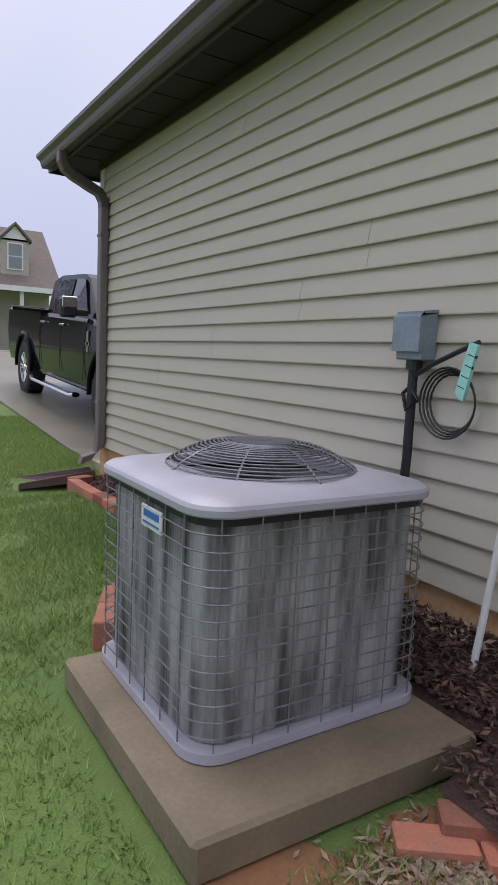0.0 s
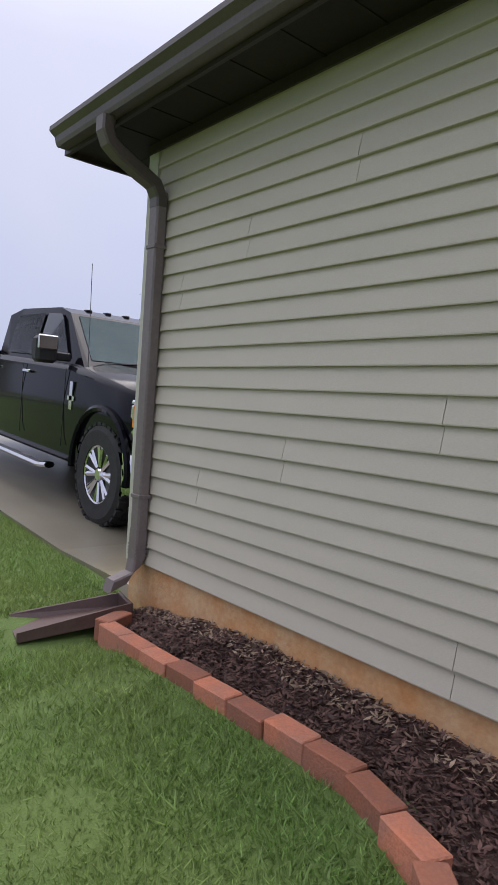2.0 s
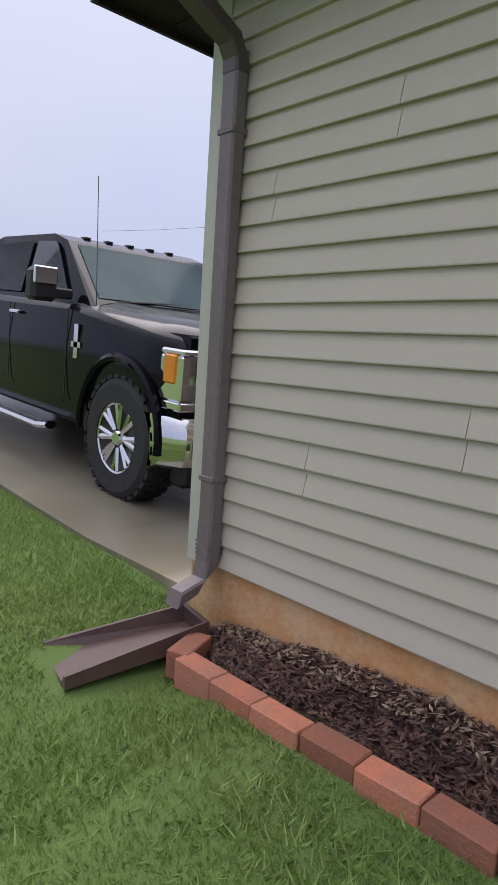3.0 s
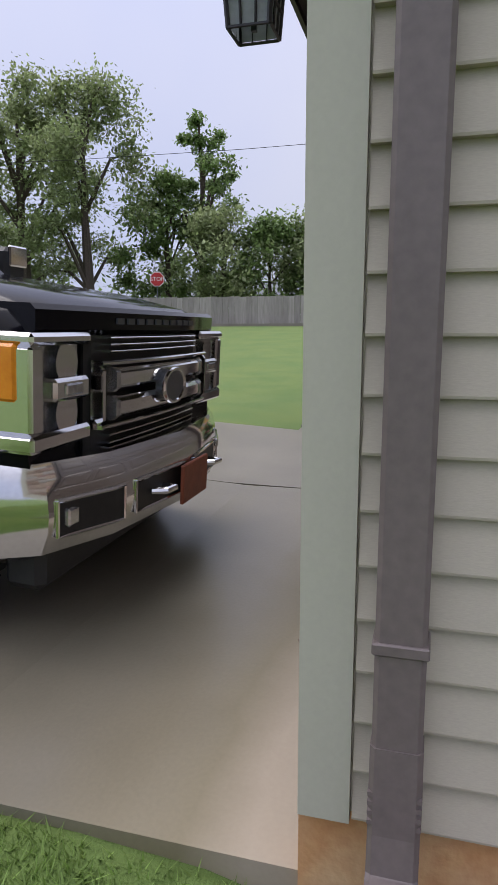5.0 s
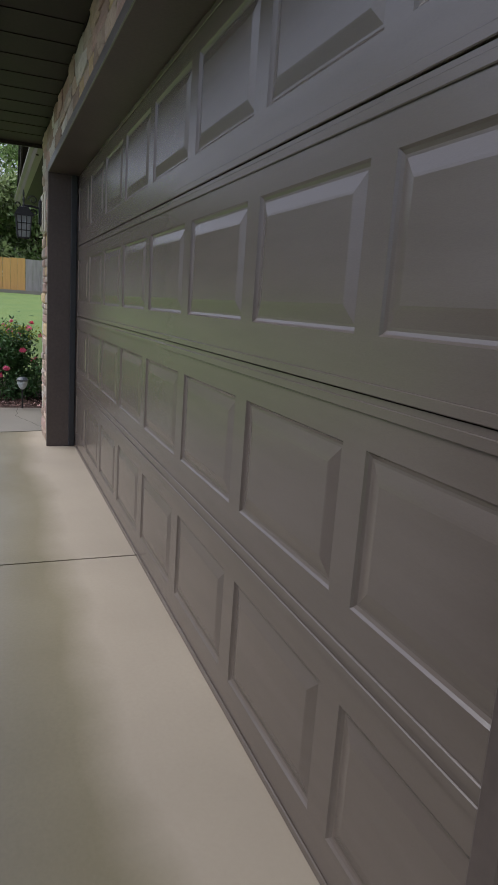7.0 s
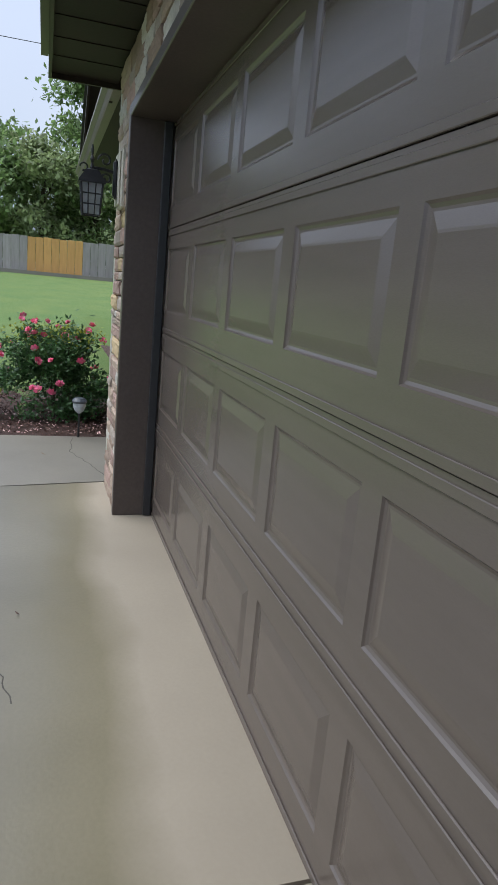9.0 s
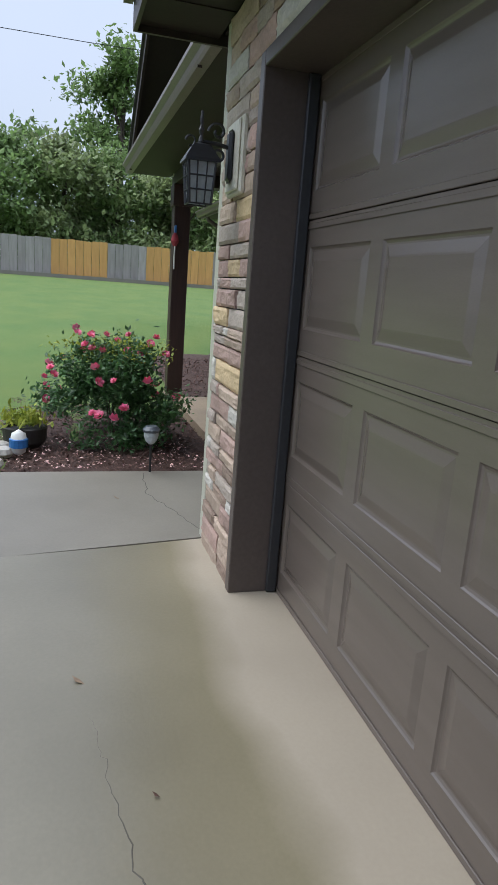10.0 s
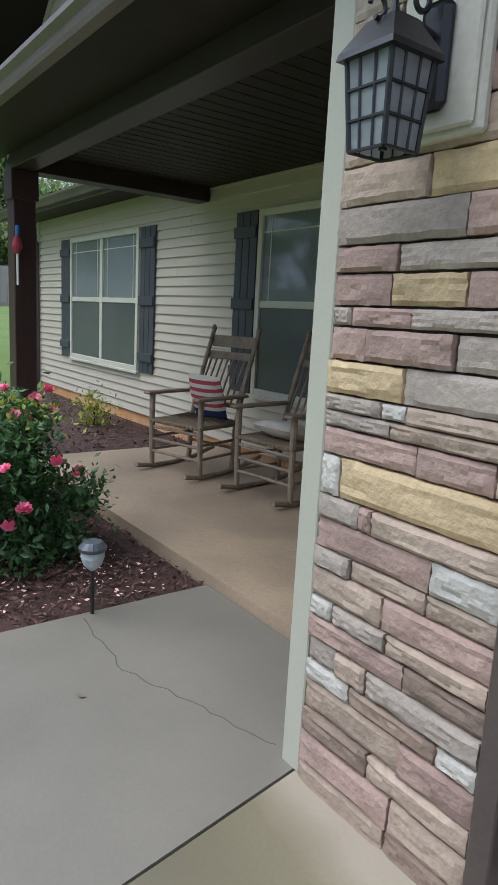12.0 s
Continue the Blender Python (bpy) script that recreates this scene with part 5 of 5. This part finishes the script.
def tree(x, y, h, r, seed, leafmat, n=2600, leaf=.15, airy=0.0):
    rng = random.Random(seed)
    z0 = ground_z(x, y) - .05
    ob = thing("tree", (x, y, z0), "leafy green deciduous tree behind the fence" if x > 0 else "leafy green tree across the street", "tree", "trees in the distance")
    bm = tube([(0, 0, 0), (.05, .02, h * .25), (-.05, .05, h * .5), (.03, 0, h * .8)], .03 * h, 8, r2=.006 * h)
    cl = []
    for i in range(34):
        t, k = rng.uniform(0, math.tau), rng.random() ** .5
        z = rng.uniform(.22, 1)
        w = r * (math.sin(math.pi * (.12 + .85 * z)) ** .6)
        c = Vector((w * k * math.cos(t), w * k * math.sin(t), z * h))
        cl.append((c, rng.uniform(.10, .2) * r * (1 - .4 * airy)))
        if i < 12:
            tube([(0, 0, max(.15, z - .25) * h), c * .6 + Vector((0, 0, .36 * z * h)), c], .010 * h, 5, bm, r2=.002 * h)
    part("trunk", bm, M["bark"], ob)

    def at(q):
        c, s = cl[q.randrange(len(cl))]
        return c.x + q.gauss(0, s), c.y + q.gauss(0, s), max(.1 * h, c.z + q.gauss(0, s * .8))
    scatter("crown", n, at, leaf, leafmat, ob, lean=.9, long=.9, rng=rng)


tree(33.8, 19.2, 13.5, 4.0, 1, M["leaf2"], 14000, .15)
tree(34, 23.5, 14.5, 4.2, 2, M["leaf2"], 12000, .16, .4)
tree(36, 28, 13, 4, 12, M["leaf2"], 7000, .18)
tree(38, 13.6, 12.2, 2.4, 3, M["leaf"], 6500, .15, .8)
tree(37, 15.5, 8.5, 3.0, 4, M["leaf"], 8000, .17)
for i, (y, h, r) in enumerate(((11.5, 5.9, 2.6), (9.0, 5.4, 2.5), (6.4, 5.6, 2.6), (3.6, 5.4, 2.6), (.6, 5.4, 2.7), (-2.0, 5.8, 2.6), (-4.8, 5.2, 2.6), (-7.6, 6, 2.8), (-10.6, 6.4, 3))):
    tree(35.5 + (i % 3) * 1.1, y, h * 1.05, r * 1.1, 20 + i, M["leaf"] if i % 2 else M["leaf2"], 6500, .16)
tree(44, -2.6, 12.5, 3.6, 40, M["leaf"], 9000, .19, .4)
tree(43, -6.5, 13, 3.4, 41, M["leaf2"], 8000, .19, .4)
tree(41, 2.2, 7.0, 3.0, 42, M["leaf"], 3000, .2)
tree(14, 62, 5.5, 2.2, 43, M["leaf2"], 1600, .2)
tree(18, 64, 5, 2.2, 44, M["leaf"], 1600, .2)
tree(1.0, 30.5, 2.2, 1.0, 45, M["leaf2"], 1200, .09)
hedge = thing("hedge", (40, 0, 1.2), "dark undergrowth below the trees", "hedge", kind="stuff")
scatter("leaves", 7000, lambda r: (r.uniform(-1.5, 1.5), r.uniform(-16, 30), abs(r.gauss(0, 1.3))), .26, M["leaf"], hedge, lean=.9)

sg = thing("stop_sign", (31.5, 13.9, ground_z(31.5, 13.9)), "red octagonal stop sign with white border", "sign", rz=-74)
part("pole", tube([(0, .03, 0), (0, .03, 2.7)], .03, 8), M["solar"], sg)
for r, yv, m, nm in ((.40, 0, M["white"], "border"), (.365, -.012, M["stopred"], "face")):
    bm = prism([(r * math.cos(math.tau * (k + .5) / 8), 2.35 + r * math.sin(math.tau * (k + .5) / 8)) for k in range(8)], "y", yv - .006, yv + .006)
    part(nm, bm, m, sg)
cu = bpy.data.curves.new("word", "FONT")
cu.body, cu.size, cu.align_x, cu.align_y, cu.extrude = "STOP", .30, "CENTER", "CENTER", .002
tmp = new("word", cu)
dg = bpy.context.evaluated_depsgraph_get()
wme = bpy.data.meshes.new_from_object(tmp.evaluated_get(dg))
bpy.data.objects.remove(tmp)
wme.materials.append(M["white"])
wd = new("lettering", wme)
wd.parent = sg
wd.matrix_basis = pose(0, -.024, 2.35, 90, 0, 0)

# white low house behind the trees
bh = thing("white_house", (47, 8, 1.2), "low white house glimpsed behind the trees", "house")
part("wall", box(0, 6, -14, 12, 0, 2.4), M["white"], bh)
part("roof", prism([(-.4, 2.4), (6.4, 2.4), (3, 3.6)], "y", -14.5, 12.5), M["solar"], bh)

# house across the street
fh = thing("neighbour_house", (0, 32, rise(32) + .0), "tan house with brown roof, dormer and white porch columns", "house")
Hz = 3.45
part("wall", box(-10, 8.3, 1.8, 9, -.3, Hz), M["hsiding"], fh)
part("roof", prism([(-.1, Hz - .05), (4.6, 7.2), (5.4, 7.2), (10, Hz), (10, Hz - .15), (-.1, Hz - .2)], "x", -10.5, 8.6), M["hroof"], fh)
part("gable_wall", prism([(1.8, Hz), (5, 7.0), (9, Hz)], "x", 8.2, 8.3), M["hsiding"], fh)
part("eave_board", box(-10.5, 8.6, -.15, -.08, Hz - .3, Hz - .02), M["white"], fh)
for x in (1.0, 3.4, 6.4, 8.2):
    part("column", tube([(x, .15, -.3), (x, .15, Hz - .2)], .11, 10), M["white"], fh, "white porch column")
dm = part("dormer", box(5.42, 6.92, .75, 3.2, 3.9, 6.0), M["hsiding"], fh, "gabled dormer")
part("dormer_roof", prism([(5.3, 5.85), (6.17, 6.75), (7.04, 5.85), (7.04, 5.98), (6.17, 6.9), (5.3, 5.98)], "y", .55, 4.2), M["hroof"], dm)
part("dormer_gable", prism([(5.42, 5.9), (6.17, 6.7), (6.92, 5.9)], "y", .75, .9), M["white"], dm)
dw = part("window", box(5.75, 6.6, .70, .76, 4.35, 5.8), M["white"], dm)
for a, b in ((4.42, 5.04), (5.1, 5.73)):
    part("pane", box(5.83, 6.52, .68, .72, a, b), M["pane"], dw)
for x in (2.0, 4.9, 7.2):
    w = part("window", box(x - .5, x + .5, 1.74, 1.81, 1.0, 2.5), M["white"], fh)
    part("pane", box(x - .42, x + .42, 1.72, 1.76, 1.08, 2.42), M["glass"], w)

# overhead wires
for k, z in enumerate((8.6,)):
    wv = thing("overhead_wire", (27, 0, z), "thin black overhead cable against the sky", "cable")
    part("strand", tube([(0, -40 + i * 8, .004 * (i * 8 - 45) ** 2 * .25) for i in range(12)], .012, 5), M["black"], wv)

# ---- stone pieces of the garage front ----
def rock_mesh(seed):
    """A split stone of unit size: ragged outline, layered and pitted face."""
    rng = random.Random(seed)
    bm = bmesh.new()
    nx, nz = 10, 6
    tilt, bend = rng.uniform(-.12, .12), rng.uniform(-.1, .1)
    g = []
    for j in range(nz + 1):
        row = []
        for i in range(nx + 1):
            u, v = i / nx - .5, j / nz - .5
            side, cap = i in (0, nx), j in (0, nz)
            ledge = .08 if noise.noise((u * 3 + seed, v * 7, 1)) > .12 else 0
            y = .90 + .10 * noise.noise((u * 4, v * 3, seed)) + .06 * noise.noise((u * 11, v * 6, seed + 5)) - ledge + tilt * v + bend * u
            wob = .022 * noise.noise((u * 6, v * 4, seed + 9))
            row.append(bm.verts.new((u + (wob if side else 0), y * (.80 if side or cap else 1), v + (2.2 * wob if cap else rng.uniform(-.02, .02)))))
        g.append(row)
    for j in range(nz):
        for i in range(nx):
            bm.faces.new((g[j][i], g[j + 1][i], g[j + 1][i + 1], g[j][i + 1]))
    r = bmesh.ops.extrude_edge_only(bm, edges=[e for e in bm.edges if e.is_boundary])
    for v in r["geom"]:
        if isinstance(v, bmesh.types.BMVert):
            v.co.y = 0
    bmesh.ops.recalc_face_normals(bm, faces=bm.faces)
    return bm


rocks = {}
for key in "glptyb":
    for v in range(4):
        me = bpy.data.meshes.new("stone")
        bm = rock_mesh(ord(key) * 7 + v)
        bm.to_mesh(me)
        bm.free()
        me.materials.append(M["s" + key])
        me.shade_smooth()
        me.set_sharp_from_angle(angle=radians(24))
        rocks[key, v] = me
srng = random.Random(11)


def stone(key, x0, x1, z0, z1, plane=0):
    ob = new("stone", rocks[key, srng.randrange(4)])
    ob.parent = wall_front
    g = srng.uniform(.004, .009)
    ob.matrix_basis = Matrix.LocRotScale(((x0 + x1) / 2, plane, (z0 + z1) / 2), None, (x1 - x0 - g, srng.uniform(.032, .048), z1 - z0 - g))


def stone_rows(x0, x1, z1, rows, plane=0):
    """Rows from the top down: a height in millimetres, then letter and share of the width; mirrored so that the first is at x1."""
    z = z1
    full = sum(int(row.partition(":")[0]) for row in rows.split())
    for row in rows.split():
        h, _, cells = row.partition(":")
        hh = int(h) * (z1 + .02) / full
        cells = [(c[0], int(c[1:])) for c in cells.split(",")]
        tot = sum(c[1] for c in cells)
        x = x1
        for key, share in cells:
            w = (x1 - x0) * share / tot
            stone(key, x - w, x, z - hh, z, plane)
            x -= w
        z -= hh


FAR = """80:t40,g60 75:g70,t30 60:t30,g50,g30 90:t50,g30,p20 75:g40,p35,t25 85:t30,t60 88:t48,y52
85:g68,p32 62:p36,g64 75:p33,y37,p30 48:g12,p33,g55 80:p22,p46,g32 82:y45,g55 42:g34,l14,t52 40:g40,t60 70:p55,p36,t9 105:l13,y87
62:g27,p8,t65 78:p68,l32 55:g24,t43,t33 80:t45,p55 55:l14,g30,t46 62:p60,b40 70:g20,t20,g60 55:l30,b50,l20 85:t62,p38 70:b45,t55 90:p60,t40 80:t58,b42"""
stone_rows(5.752, 6.322, 2.19, FAR)
NEAR = """70:g40,t60 95:l35,g65 75:t30,p70 80:g55,t45 60:t60,b40 90:t45,g55 70:p40,t60 95:g100 80:y70,l30
85:g22,l78 90:p40,b30,t30 45:b60,t40 85:l40,t30,g30 60:p20,p40,l40 95:t30,g70 60:l55,b45 90:t100 70:p40,g60 65:y60,b40 75:b50,g50 60:p70,t30
80:g35,b65 60:b50,p50 70:g60,t40 65:b55,g45 70:p60,g40 90:t50,b50"""
stone_rows(.098, .624, 2.19, NEAR, -.026)
z = 2.192
for hh in (.10, .085, .115):
    x = .098
    while x < 6.31:
        w = min(srng.uniform(.14, .42), 6.322 - x)
        if 6.322 - x - w < .1:
            w = 6.322 - x
        stone(srng.choice("ggttpbly"), x, x + w, z, z + hh)
        x += w
    z += hh

# ---- grass blades near the path ----
rng = np.random.default_rng(5)
N = 330000
gx = np.concatenate([rng.uniform(-3.6, .1, N), rng.uniform(6.0, 12, 9000)])
gy = np.concatenate([rng.uniform(-6.2, 3.2, N), rng.uniform(1.3, 4, 9000)])
keep = np.array([((y > .0 and x < -.0 + .02 * y) or (y <= 0 and x < (bed_left(y) - .06 if y > -4.7 else -.9))) and not (-1.3 < x < -.3 and -4.4 < y < -3.3) and not (-.75 < x < -.12 and -.34 < y < .02) if x < 3 else False for x, y in zip(gx, gy)])
bare = np.array([noise.noise((x * 1.6, y * 1.6, 3)) > .28 or (abs(x + 1.25) < .35 and -4.9 < y < -2.6 and noise.noise((x * 5, y * 5, 0)) > -.25) for x, y in zip(gx, gy)])
keep &= ~(bare & (rng.random(len(gx)) < .6))
gx, gy = gx[keep], gy[keep]
n = len(gx)
gz = np.array([ground_z(x, y) for x, y in zip(gx, gy)]) - .004
hgt = rng.uniform(.014, .042, n)
ang = rng.uniform(0, math.tau, n)
wd_ = rng.uniform(.0022, .0048, n)
ln = rng.normal(0, .6, (n, 2)) * hgt[:, None]
A = np.stack([gx - np.cos(ang) * wd_, gy - np.sin(ang) * wd_, gz], 1)
B = np.stack([gx + np.cos(ang) * wd_, gy + np.sin(ang) * wd_, gz], 1)
C = np.stack([gx + ln[:, 0], gy + ln[:, 1], gz + hgt], 1)
V = np.stack([A, B, C], 1).reshape(-1, 3)
me = bpy.data.meshes.new("grass")
me.from_pydata(V.tolist(), [], np.arange(3 * n).reshape(-1, 3).tolist())
me.materials.append(M["grass"])
tagged(new("grass", me), "short bright green grass blades, thin in patches", "grass", kind="stuff")
bm = bmesh.new()
for cx_, cy_, rr in ((-1.08, -4.60, .40), (-.74, -4.72, .44)):
    c = bm.verts.new((cx_, cy_, -.148))
    rim = [bm.verts.new((cx_ + rr * (1 + .25 * noise.noise((k, cx_, 0))) * math.cos(k * math.tau / 18), cy_ + rr * 1.2 * (1 + .25 * noise.noise((k, cy_, 2))) * math.sin(k * math.tau / 18), -.166)) for k in range(18)]
    for k in range(18):
        bm.faces.new((c, rim[k], rim[(k + 1) % 18]))
tagged(part("bare_soil", bm, M["clay"], smooth=True), "bare orange clay showing through thin grass", "soil", kind="stuff")
